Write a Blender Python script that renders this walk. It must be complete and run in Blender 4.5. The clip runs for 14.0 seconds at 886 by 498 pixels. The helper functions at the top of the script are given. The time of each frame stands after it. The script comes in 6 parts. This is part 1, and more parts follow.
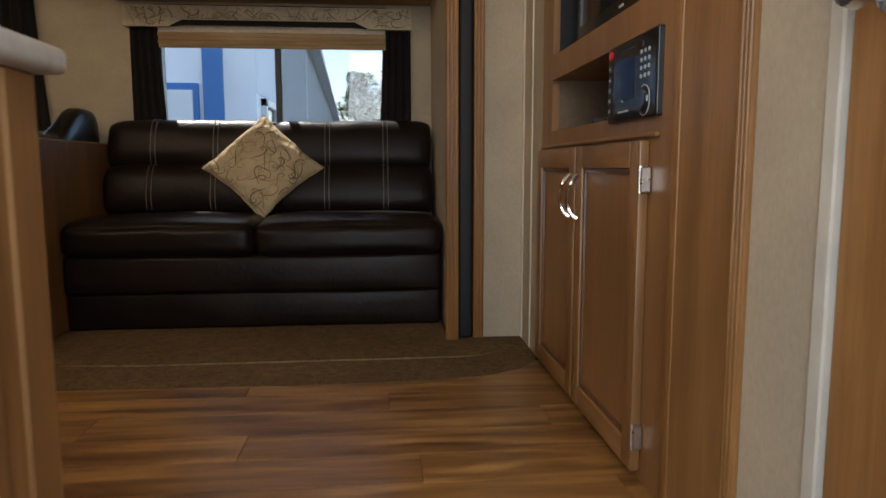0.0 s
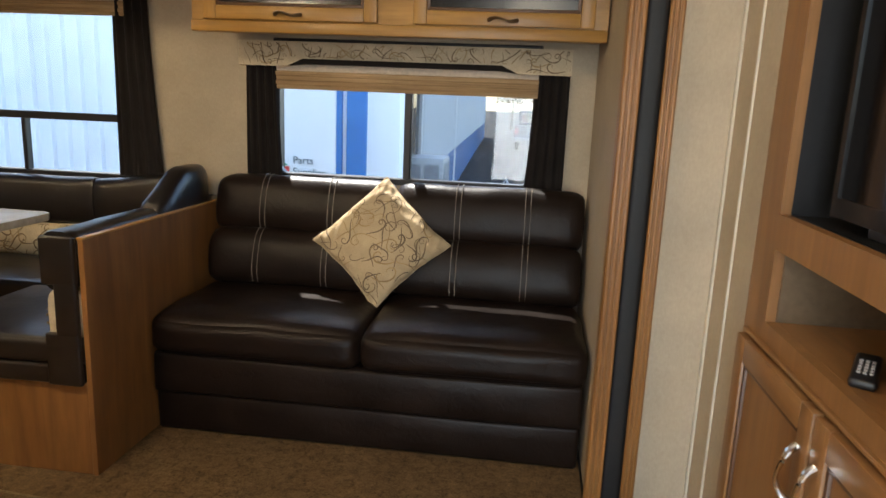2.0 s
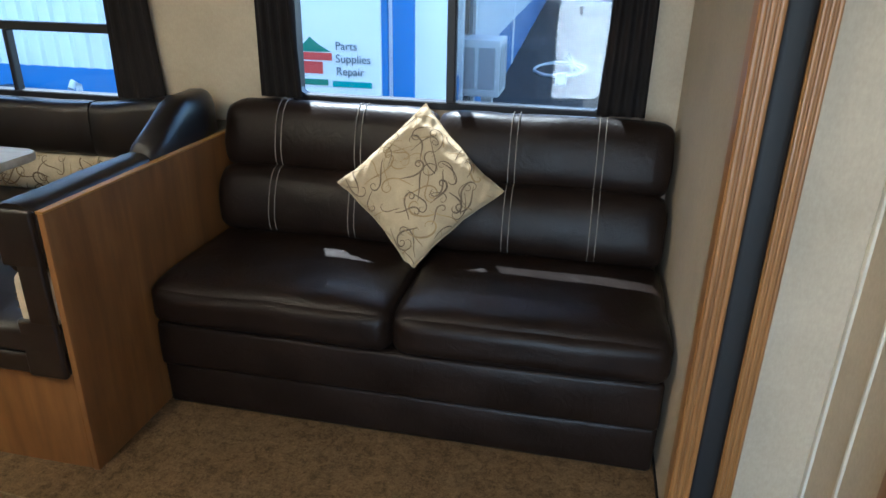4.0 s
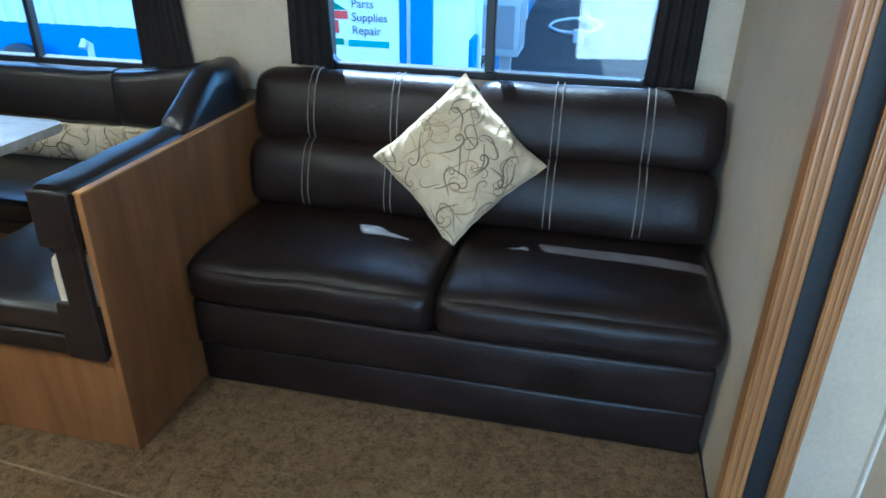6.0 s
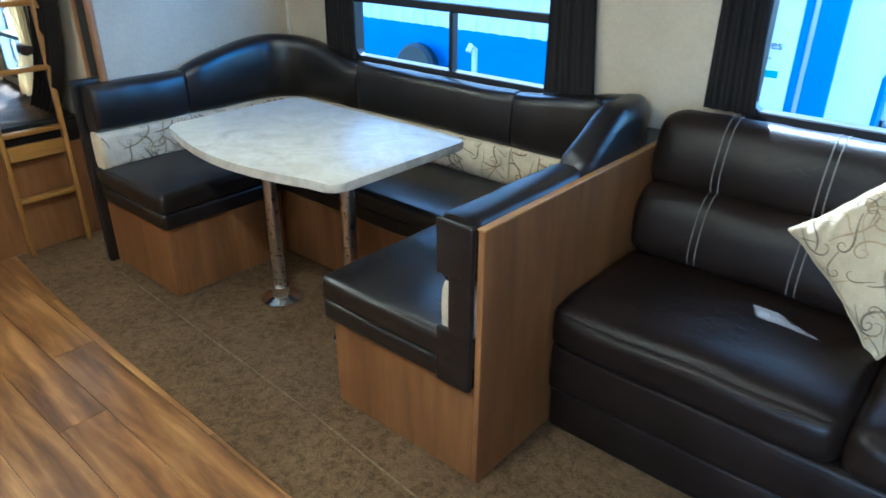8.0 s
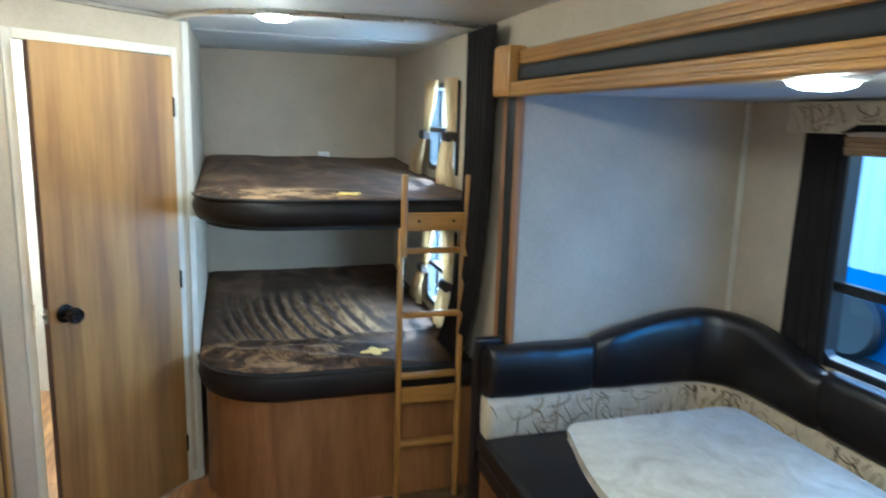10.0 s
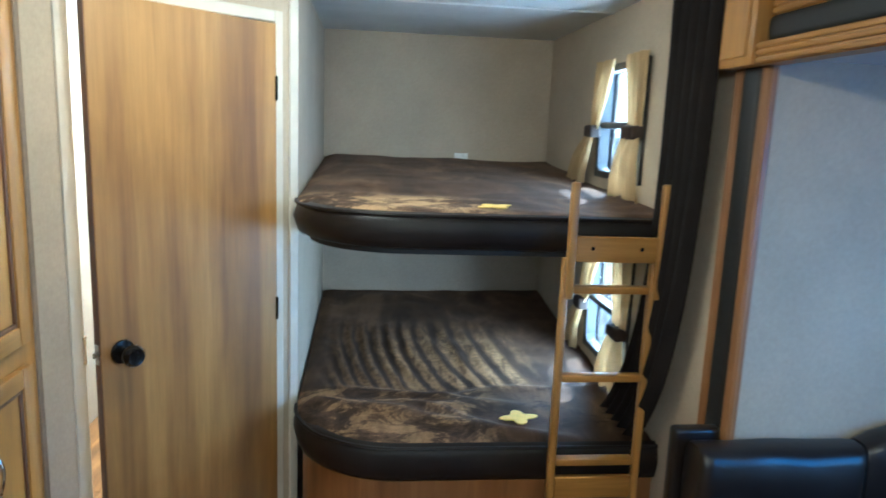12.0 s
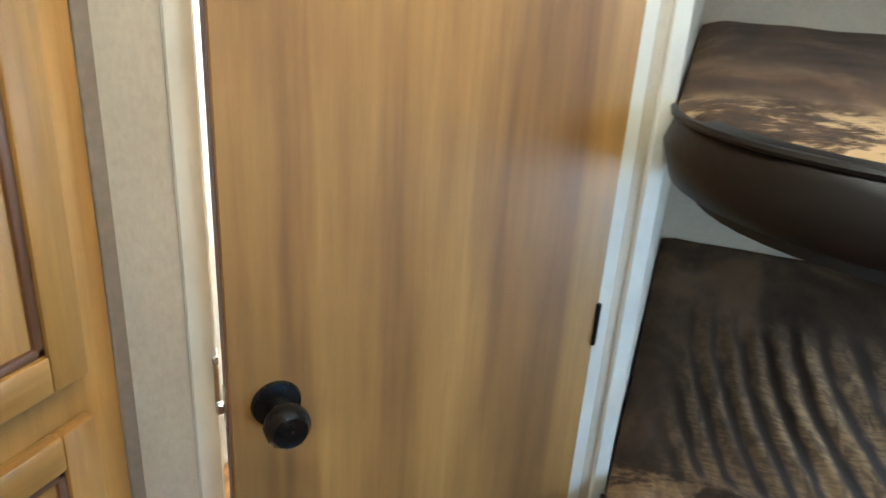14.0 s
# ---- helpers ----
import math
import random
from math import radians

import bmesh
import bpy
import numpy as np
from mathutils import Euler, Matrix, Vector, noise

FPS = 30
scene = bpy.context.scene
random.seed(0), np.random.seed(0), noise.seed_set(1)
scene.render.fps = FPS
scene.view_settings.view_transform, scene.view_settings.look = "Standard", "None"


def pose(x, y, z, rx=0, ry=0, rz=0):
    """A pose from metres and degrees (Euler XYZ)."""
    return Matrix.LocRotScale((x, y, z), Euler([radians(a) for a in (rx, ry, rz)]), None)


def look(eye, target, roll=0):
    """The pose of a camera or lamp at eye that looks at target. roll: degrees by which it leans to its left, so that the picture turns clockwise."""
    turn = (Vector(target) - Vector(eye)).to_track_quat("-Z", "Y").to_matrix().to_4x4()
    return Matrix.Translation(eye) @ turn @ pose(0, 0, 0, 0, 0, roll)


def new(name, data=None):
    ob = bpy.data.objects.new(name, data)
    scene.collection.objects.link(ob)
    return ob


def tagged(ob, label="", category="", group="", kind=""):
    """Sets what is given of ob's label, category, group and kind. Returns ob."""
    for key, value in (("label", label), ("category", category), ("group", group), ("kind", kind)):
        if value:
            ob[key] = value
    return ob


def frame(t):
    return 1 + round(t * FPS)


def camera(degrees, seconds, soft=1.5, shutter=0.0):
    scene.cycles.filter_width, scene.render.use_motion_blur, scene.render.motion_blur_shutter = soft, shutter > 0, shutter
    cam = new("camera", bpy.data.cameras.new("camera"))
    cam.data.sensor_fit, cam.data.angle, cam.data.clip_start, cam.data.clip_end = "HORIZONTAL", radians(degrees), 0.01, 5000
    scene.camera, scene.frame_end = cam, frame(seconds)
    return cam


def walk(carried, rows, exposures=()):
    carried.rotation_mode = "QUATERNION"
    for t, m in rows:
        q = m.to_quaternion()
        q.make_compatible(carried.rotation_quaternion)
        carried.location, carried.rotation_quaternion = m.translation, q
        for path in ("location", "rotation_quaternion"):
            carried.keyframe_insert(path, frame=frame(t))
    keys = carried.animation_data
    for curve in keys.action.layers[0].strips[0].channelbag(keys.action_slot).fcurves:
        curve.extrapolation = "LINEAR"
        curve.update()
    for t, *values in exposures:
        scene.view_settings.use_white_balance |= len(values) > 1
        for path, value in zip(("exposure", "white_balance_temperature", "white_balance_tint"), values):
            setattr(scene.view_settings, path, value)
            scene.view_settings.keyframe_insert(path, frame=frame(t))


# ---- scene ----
cam = camera(66.0, 14.0, 1.5, 0.3)
PATH = [
    (0, (0.218, 0.056, 0.682), (0.393, 2.034, 0.443), -0.1),
    (0.5, (0.28, 0.277, 0.83), (0.431, 2.249, 0.533), 0.7),
    (1, (0.274, 0.401, 1.03), (0.251, 2.37, 0.683), 1.5),
    (1.5, (0.262, 0.55, 1.11), (0.097, 2.51, 0.747), 1.9),
    (2, (0.23, 0.736, 1.234), (-0.006, 2.679, 0.823), 2.4),
    (2.5, (0.265, 0.944, 1.239), (-0.027, 2.859, 0.743), 2.3),
    (3, (0.238, 1.085, 1.353), (-0.113, 2.951, 0.726), 2.7),
    (3.2, (0.226, 1.133, 1.357), (-0.161, 2.981, 0.699), 2.0),
    (5.3, (0.089, 1.355, 1.409), (-0.251, 3.119, 0.53), -0.2),
    (5.5, (0.078, 1.347, 1.4), (-0.265, 3.116, 0.532), 0.1),
    (6, (0.056, 1.334, 1.405), (-0.324, 3.085, 0.518), 1.0),
    (6.5, (-0.037, 1.313, 1.405), (-0.599, 3.0, 0.489), 0.9),
    (7, (-0.12, 1.342, 1.445), (-0.975, 2.91, 0.544), -0.6),
    (7.1, (-0.125, 1.355, 1.456), (-1.026, 2.9, 0.56), -0.5),
    (7.2, (-0.131, 1.368, 1.453), (-1.08, 2.888, 0.566), -0.6),
    (9.3, (-0.624, 1.619, 1.509), (-2.208, 2.594, 0.773), 0.2),
    (9.5, (-0.714, 1.658, 1.543), (-2.407, 2.512, 0.907), 0.1),
    (9.6, (-0.757, 1.668, 1.571), (-2.486, 2.471, 0.966), 0.3),
    (10, (-0.911, 1.726, 1.63), (-2.79, 2.305, 1.266), 1.7),
    (10.5, (-1.108, 1.712, 1.621), (-3.04, 2.148, 1.345), 2.1),
    (11, (-1.315, 1.671, 1.59), (-3.251, 2.081, 1.299), 1.7),
    (11.5, (-1.478, 1.727, 1.589), (-3.409, 2.162, 1.304), 1.1),
    (12, (-1.678, 1.801, 1.561), (-3.635, 2.014, 1.209), 2.3),
    (12.5, (-1.89, 1.813, 1.527), (-3.832, 1.781, 1.053), 2.4),
    (13, (-2.197, 1.757, 1.509), (-4.11, 1.51, 0.979), 1.8),
    (13.5, (-2.56, 1.662, 1.482), (-4.423, 1.255, 0.88), 2.7),
    (14, (-2.879, 1.586, 1.456), (-4.64, 0.971, 0.733), 3.8),
]
EXPO = [(0, 1.4, 6600, 10), (0.5, 2.0, 6300, 8), (1.5, 2.4, 6500, 8), (3.2, 2.45, 6000, 6), (5.3, 2.85, 4150, -6), (7.2, 3.1, 4150, -6), (9.5, 3.2, 4300, -5), (10, 2.82, 4250, -5), (10.5, 2.68, 4150, -5), (12, 2.75, 4300, -5), (14.0, 2.8, 4550, -4)]
walk(cam, [(t, look(eye, target, roll)) for t, eye, target, roll in PATH],
     exposures=EXPO)

# ---- world, sun and lamps ----
SUN_DIR = Vector((0.29, -0.585, -1.0)).normalized()      # the way the sunlight travels
world = bpy.data.worlds.new("sky")
scene.world = world
world.use_nodes = True
wn = world.node_tree.nodes
sky = wn.new("ShaderNodeTexSky")
sky.sky_type = 'NISHITA'
sky.sun_disc = False
sky.sun_elevation = math.asin(-SUN_DIR.z)
sky.sun_rotation = math.atan2(-SUN_DIR.x, -SUN_DIR.y)
sky.air_density, sky.dust_density, sky.ozone_density = 1.0, 1.0, 1.0
wn["Background"].inputs[1].default_value = 0.15
world.node_tree.links.new(sky.outputs[0], wn["Background"].inputs[0])
sun_data = bpy.data.lights.new("sun", 'SUN')
sun_data.energy, sun_data.angle, sun_data.color = 3.2, radians(0.6), (1.0, 0.95, 0.88)
sun = new("sun", sun_data)
sun.matrix_world = look((0, 0, 8), Vector((0, 0, 8)) + SUN_DIR)


def dome_lamp(name, x, y, z, radius, power, colour):
    data = bpy.data.lights.new(name, 'POINT')
    data.shadow_soft_size, data.energy, data.color = radius, power, colour
    ob = new(name, data)
    ob.location = (x, y, z)
    return ob


LED = (1.0, 0.79, 0.52)
CEIL = 2.02
# the last two are unseen, added to light the front of the room
LAMPS = [(-3.206, 1.545, CEIL), (-3.68, 1.885, CEIL), (-2.01, 2.83, 1.745), (-1.25, 1.65, CEIL), (0.20, 1.20, CEIL)]
for k, (lx, ly, lz) in enumerate(LAMPS):
    dome_lamp("ceiling_lamp_light", lx, ly, lz - 0.085, 0.045, (1.85, 0.55, 0.15, 7.4, 1.4)[k], LED)
# unseen lamp added so that the gap of the bathroom door is bright
dome_lamp("bathroom_light", -4.55, 1.05, CEIL - 0.12, 0.08, 30.0, (1.0, 0.97, 0.92))

# added blue lamp for the sky's light at the dinette window, onto end wall
dinette_sky = bpy.data.lights.new("dinette_sky_lamp", 'AREA')
dinette_sky.shape, dinette_sky.size, dinette_sky.size_y, dinette_sky.energy, dinette_sky.color = 'RECTANGLE', 0.36, 0.55, 0.32, (0.08, 0.40, 1.0)
dinette_sky.spread = radians(88)
new("dinette_sky_lamp", dinette_sky).matrix_world = look((-2.15, 3.60, 1.30), (-3.0, 2.85, 1.22))

# lamps added in the two small bunk windows, in place of the sky's light
for wx, wz, wy, power in ((-4.175, 1.605, 0.39, 1.7), (-4.155, 0.90, 0.40, 3.0)):
    bunk_sky = bpy.data.lights.new("bunk_sky_lamp", 'AREA')
    bunk_sky.shape, bunk_sky.size, bunk_sky.size_y, bunk_sky.energy, bunk_sky.color = 'RECTANGLE', 0.42, wy - 0.02, power, (0.92, 0.97, 1.0)
    new("bunk_sky_lamp", bunk_sky).matrix_world = look((wx, 2.752, wz), (wx, 1.0, wz))

# lamp added outside the open entry door for the sky's light, turned towards the cabinet
door_sky = bpy.data.lights.new("door_sky_lamp", 'AREA')
door_sky.shape, door_sky.size, door_sky.size_y, door_sky.energy, door_sky.color = 'RECTANGLE', 0.70, 1.8, 9.5, (0.93, 0.97, 1.0)
new("door_sky_lamp", door_sky).matrix_world = look((0.20, -0.45, 1.10), (0.62, 1.2, 0.95))


# ---- materials ----
def material(name, rough=0.6, metal=0.0, colour=(0.5, 0.5, 0.5), spec=0.5):
    m = bpy.data.materials.new(name)
    m.use_nodes = True
    b = m.node_tree.nodes["Principled BSDF"]
    b.inputs["Base Color"].default_value = (*colour, 1)
    b.inputs["Roughness"].default_value = rough
    b.inputs["Metallic"].default_value = metal
    b.inputs["Specular IOR Level"].default_value = spec
    return m, m.node_tree.nodes, m.node_tree.links, b


def coords(n, l, scale=(1, 1, 1), rot=(0, 0, 0), space="Object"):
    tc, mp = n.new("ShaderNodeTexCoord"), n.new("ShaderNodeMapping")
    mp.inputs["Scale"].default_value = scale
    mp.inputs["Rotation"].default_value = rot
    l.new(tc.outputs[space], mp.inputs[0])
    return mp.outputs[0]


def noise_tex(n, l, vec, scale, detail=4.0, rough=0.55, dist=0.0):
    t = n.new("ShaderNodeTexNoise")
    t.inputs["Scale"].default_value, t.inputs["Detail"].default_value = scale, detail
    t.inputs["Roughness"].default_value, t.inputs["Distortion"].default_value = rough, dist
    l.new(vec, t.inputs["Vector"])
    return t.outputs["Fac"]


def ramp(n, l, fac, *stops):
    r = n.new("ShaderNodeValToRGB")
    while len(r.color_ramp.elements) < len(stops):
        r.color_ramp.elements.new(0.5)
    for e, (p, c) in zip(r.color_ramp.elements, stops):
        e.position, e.color = p, (*c, 1) if len(c) == 3 else c
    l.new(fac, r.inputs[0])
    return r.outputs[0]


def mix(n, l, fac, a, b, mode='MIX'):
    x = n.new("ShaderNodeMix")
    x.data_type, x.blend_type = 'RGBA', mode
    for s, v in ((x.inputs[0], fac), (x.inputs[6], a), (x.inputs[7], b)):
        if isinstance(v, (int, float)):
            s.default_value = v
        elif isinstance(v, tuple):
            s.default_value = (*v, 1)
        else:
            l.new(v, s)
    return x.outputs[2]


def maths(n, l, op, a, b=None, c=None):
    x = n.new("ShaderNodeMath")
    x.operation = op
    for s, v in zip(x.inputs, (a, b, c)):
        if v is None:
            continue
        if isinstance(v, (int, float)):
            s.default_value = v
        else:
            l.new(v, s)
    return x.outputs[0]


def bump(n, l, b, height, strength=0.2, dist=0.002):
    x = n.new("ShaderNodeBump")
    x.inputs["Strength"].default_value, x.inputs["Distance"].default_value = strength, dist
    l.new(height, x.inputs["Height"])
    l.new(x.outputs[0], b.inputs["Normal"])


def wood(name, dark, mid, light, stretch, rough=0.38, scale=1.0, random_shift=False):
    """Stretched streaks of three tones; stretch: the scale along x, y, z, small along the grain."""
    m, n, l, b = material(name, rough)
    v = coords(n, l, stretch)
    if random_shift:
        oi, add = n.new("ShaderNodeObjectInfo"), n.new("ShaderNodeVectorMath")
        mul = maths(n, l, 'MULTIPLY', oi.outputs["Random"], 37.0)
        l.new(v, add.inputs[0])
        cx = n.new("ShaderNodeCombineXYZ")
        l.new(mul, cx.inputs[0]), l.new(mul, cx.inputs[1])
        l.new(cx.outputs[0], add.inputs[1])
        v = add.outputs[0]
    broad = noise_tex(n, l, v, 5.0 * scale, 3.0, 0.5, 0.6)
    fine = noise_tex(n, l, v, 30.0 * scale, 4.0, 0.6, 0.3)
    c = ramp(n, l, broad, (0.28, dark), (0.5, mid), (0.72, light))
    f = ramp(n, l, fine, (0.3, (0.70, 0.67, 0.64)), (0.65, (1.06, 1.05, 1.04)))
    c = mix(n, l, 0.6, c, f, 'MULTIPLY')
    blotch = noise_tex(n, l, coords(n, l, (1.0, 1.0, 0.6)), 4.5, 4.0, 0.6, 0.5)
    c = mix(n, l, 0.75, c, ramp(n, l, blotch, (0.3, (0.82, 0.80, 0.78)), (0.7, (1.10, 1.09, 1.07))), 'MULTIPLY')
    if random_shift:
        tone = ramp(n, l, oi.outputs["Random"], (0.0, (0.84, 0.83, 0.82)), (1.0, (1.12, 1.1, 1.07)))
        c = mix(n, l, 0.8, c, tone, 'MULTIPLY')
    l.new(c, b.inputs["Base Color"])
    rr = n.new("ShaderNodeMapRange")
    rr.inputs[3].default_value, rr.inputs[4].default_value = rough - 0.08, rough + 0.12
    l.new(fine, rr.inputs[0])
    l.new(rr.outputs[0], b.inputs["Roughness"])
    bump(n, l, b, fine, 0.12, 0.001)
    return m


CAB = ((0.205, 0.098, 0.034), (0.255, 0.124, 0.043), (0.305, 0.154, 0.056))
GOLD = ((0.295, 0.150, 0.029), (0.355, 0.184, 0.036), (0.415, 0.222, 0.048))
PANEL = ((0.155, 0.066, 0.020), (0.22, 0.098, 0.029), (0.28, 0.132, 0.041))
M_wood_z = wood("cabinet_wood_upright", *CAB, (3.0, 3.0, 0.25))
M_wood_x = wood("cabinet_wood_along", *CAB, (0.25, 3.0, 3.0))
M_wood_y = wood("cabinet_wood_across", *CAB, (3.0, 0.25, 3.0))
M_gold_z = wood("honey_wood_upright", *GOLD, (3.0, 3.0, 0.22))
M_gold_x = wood("honey_wood_along", *GOLD, (0.22, 3.0, 3.0))
M_gold_y = wood("honey_wood_across", *GOLD, (3.0, 0.22, 3.0))
M_panel_z = wood("bench_panel_wood", *PANEL, (2.0, 2.0, 0.2), 0.42)
M_door = wood("door_veneer", (0.19, 0.092, 0.022), (0.295, 0.156, 0.037), (0.39, 0.220, 0.056), (1.9, 1.9, 0.13), 0.50)
M_plank = wood("vinyl_plank", (0.080, 0.034, 0.0105), (0.235, 0.110, 0.031), (0.44, 0.24, 0.076), (0.42, 3.4, 3.4), 0.30, 1.0, True)
M_trim = wood("fluted_trim_wood", (0.22, 0.100, 0.031), (0.28, 0.132, 0.041), (0.34, 0.168, 0.056), (4.0, 4.0, 0.25), 0.4)


def leather(name, colour, rough=0.36, crease=0.35, gloss=0.13):
    m, n, l, b = material(name, rough, 0, colour, gloss)
    v = coords(n, l)
    big = noise_tex(n, l, v, 6.0, 3.0)
    c = ramp(n, l, big, (0.3, tuple(0.75 * k for k in colour)), (0.7, tuple(1.35 * k for k in colour)))
    l.new(c, b.inputs["Base Color"])
    vo = n.new("ShaderNodeTexVoronoi")
    vo.inputs["Scale"].default_value = 420.0
    l.new(v, vo.inputs["Vector"])
    wr = noise_tex(n, l, v, 22.0, 4.0, 0.6, 1.2)
    h = maths(n, l, 'ADD', maths(n, l, 'MULTIPLY', vo.outputs["Distance"], 0.12), wr)
    bump(n, l, b, h, crease, 0.004)
    rr = n.new("ShaderNodeMapRange")
    rr.inputs[3].default_value, rr.inputs[4].default_value = rough - 0.08, rough + 0.14
    l.new(big, rr.inputs[0])
    l.new(rr.outputs[0], b.inputs["Roughness"])
    return m


M_leather = leather("dark_brown_leather", (0.0120, 0.0074, 0.0055), 0.33, 0.5, 0.15)
M_vinyl = leather("dark_brown_vinyl", (0.011, 0.0088, 0.0080), 0.30, 0.18, 0.5)
M_band = leather("dark_mattress_band", (0.012, 0.0095, 0.0085), 0.40, 0.15, 0.22)


def cloth(name, colour, rough=0.9, weave=900.0, vary=0.25, sheen=0.0):
    m, n, l, b = material(name, rough, 0, colour, 0.25)
    v = coords(n, l)
    big = noise_tex(n, l, v, 7.0, 4.0)
    c = ramp(n, l, big, (0.3, tuple((1 - vary) * k for k in colour)), (0.7, tuple((1 + vary) * k for k in colour)))
    l.new(c, b.inputs["Base Color"])
    fine = noise_tex(n, l, v, weave, 2.0)
    bump(n, l, b, fine, 0.25, 0.001)
    b.inputs["Sheen Weight"].default_value = sheen
    return m


def crumpled_cloth(name, base):
    """Beige upholstery cloth: mottled, finely woven and softly crumpled."""
    m, n, l, b = material(name, 0.85, 0, base, 0.25)
    v = coords(n, l)
    mottled = ramp(n, l, noise_tex(n, l, v, 14.0, 4.0), (0.3, tuple(0.84 * k for k in base)), (0.7, tuple(1.1 * k for k in base)))
    weave = ramp(n, l, noise_tex(n, l, v, 420.0, 2.0), (0.35, (0.86, 0.85, 0.83)), (0.65, (1.06, 1.06, 1.06)))
    l.new(mix(n, l, 0.8, mottled, weave, 'MULTIPLY'), b.inputs["Base Color"])
    crumple = noise_tex(n, l, v, 16.0, 3.0, 0.5, 1.4)
    bump(n, l, b, maths(n, l, 'ADD', crumple, maths(n, l, 'MULTIPLY', noise_tex(n, l, v, 700.0, 2.0), 0.06)), 0.4, 0.014)
    return m


M_scroll = crumpled_cloth("beige_pillow_cloth", (0.47, 0.365, 0.225))
M_scroll_small = crumpled_cloth("beige_panel_cloth", (0.56, 0.47, 0.33))
M_curtain = cloth("dark_brown_curtain", (0.009, 0.0065, 0.006), 0.85, 900, 0.3)
M_tan = cloth("tan_curtain", (0.46, 0.33, 0.16), 0.85, 900, 0.25)
tan_out, tan_n, tan_l = M_tan.node_tree.nodes["Material Output"], M_tan.node_tree.nodes, M_tan.node_tree.links
tan_through, tan_blend = tan_n.new("ShaderNodeBsdfTranslucent"), tan_n.new("ShaderNodeMixShader")
tan_through.inputs[0].default_value, tan_blend.inputs[0].default_value = (0.62, 0.50, 0.32, 1), 0.35
tan_l.new(tan_n["Principled BSDF"].outputs[0], tan_blend.inputs[1]), tan_l.new(tan_through.outputs[0], tan_blend.inputs[2])
tan_l.new(tan_blend.outputs[0], tan_out.inputs[0])
M_tie = cloth("brown_tie_band", (0.035, 0.022, 0.016), 0.6)


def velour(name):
    """Short pile brushed both ways, dark where it leans away; combed ribs with light and shade put into their colour;
    rubbed flakes at the front.
    """
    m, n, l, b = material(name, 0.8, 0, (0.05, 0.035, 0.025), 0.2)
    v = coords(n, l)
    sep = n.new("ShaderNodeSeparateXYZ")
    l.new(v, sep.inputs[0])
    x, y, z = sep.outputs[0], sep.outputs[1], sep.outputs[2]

    def op(kind, *values):
        return maths(n, l, kind, *values)

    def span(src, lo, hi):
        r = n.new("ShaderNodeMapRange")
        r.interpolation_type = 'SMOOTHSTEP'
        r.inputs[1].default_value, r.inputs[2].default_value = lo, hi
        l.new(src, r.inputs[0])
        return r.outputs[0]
    soft = noise_tex(n, l, coords(n, l, (1.0, 1.7, 1.0), (0, 0, -0.35)), 2.6, 3.0, 0.5, 0.9)
    fine = noise_tex(n, l, coords(n, l, (1.0, 3.2, 1.0), (0, 0, -0.10)), 11.0, 7.0, 0.72, 0.4)
    hatch = noise_tex(n, l, coords(n, l, (4.0, 1.0, 1.0), (0, 0, 0.3)), 26.0, 4.0, 0.65, 0.3)
    tone = op('ADD', op('MULTIPLY', soft, 0.75), op('MULTIPLY', fine, 0.25))
    c = ramp(n, l, tone, (0.38, (0.030, 0.0175, 0.0105)), (0.52, (0.066, 0.038, 0.021)), (0.66, (0.145, 0.086, 0.044)))
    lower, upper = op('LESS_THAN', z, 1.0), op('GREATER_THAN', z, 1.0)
    # combed ribs on the lower bunk: lit crests and shaded grooves put into the colour
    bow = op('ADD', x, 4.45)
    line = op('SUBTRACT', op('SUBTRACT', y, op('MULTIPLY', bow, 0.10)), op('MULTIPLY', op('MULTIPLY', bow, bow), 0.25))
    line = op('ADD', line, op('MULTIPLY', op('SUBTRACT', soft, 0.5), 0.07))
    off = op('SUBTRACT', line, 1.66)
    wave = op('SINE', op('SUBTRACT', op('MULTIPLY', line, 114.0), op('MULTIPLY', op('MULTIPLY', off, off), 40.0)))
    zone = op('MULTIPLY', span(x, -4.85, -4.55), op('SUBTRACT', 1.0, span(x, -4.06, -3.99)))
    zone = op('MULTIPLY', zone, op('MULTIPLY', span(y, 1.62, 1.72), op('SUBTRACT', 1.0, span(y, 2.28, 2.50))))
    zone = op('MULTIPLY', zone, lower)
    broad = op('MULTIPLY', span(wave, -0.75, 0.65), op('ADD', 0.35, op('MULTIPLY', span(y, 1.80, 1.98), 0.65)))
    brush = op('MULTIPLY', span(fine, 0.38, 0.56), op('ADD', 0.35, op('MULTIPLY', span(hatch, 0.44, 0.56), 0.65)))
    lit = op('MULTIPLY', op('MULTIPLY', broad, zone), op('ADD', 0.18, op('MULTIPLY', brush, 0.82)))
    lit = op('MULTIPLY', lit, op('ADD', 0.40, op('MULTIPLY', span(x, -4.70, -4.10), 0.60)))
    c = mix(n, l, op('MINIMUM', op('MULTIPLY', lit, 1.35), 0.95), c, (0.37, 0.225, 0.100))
    groove_shade = op('MULTIPLY', op('MULTIPLY', op('SUBTRACT', 1.0, span(wave, -0.95, -0.35)), zone), 0.75)
    c = mix(n, l, groove_shade, c, (0.018, 0.011, 0.0075))
    # smeared pile along the front of the lower bunk
    smear_n = noise_tex(n, l, coords(n, l, (1.9, 1.0, 1.0), (0, 0, -0.45)), 6.0, 9.0, 0.74, 0.5)
    smear = op('MULTIPLY', op('MULTIPLY', span(smear_n, 0.47, 0.56), op('ADD', 0.5, op('MULTIPLY', brush, 0.5))), lower)
    smear = op('MULTIPLY', smear, op('MULTIPLY', span(x, -4.06, -3.98), op('SUBTRACT', 1.0, span(y, 2.10, 2.32))))
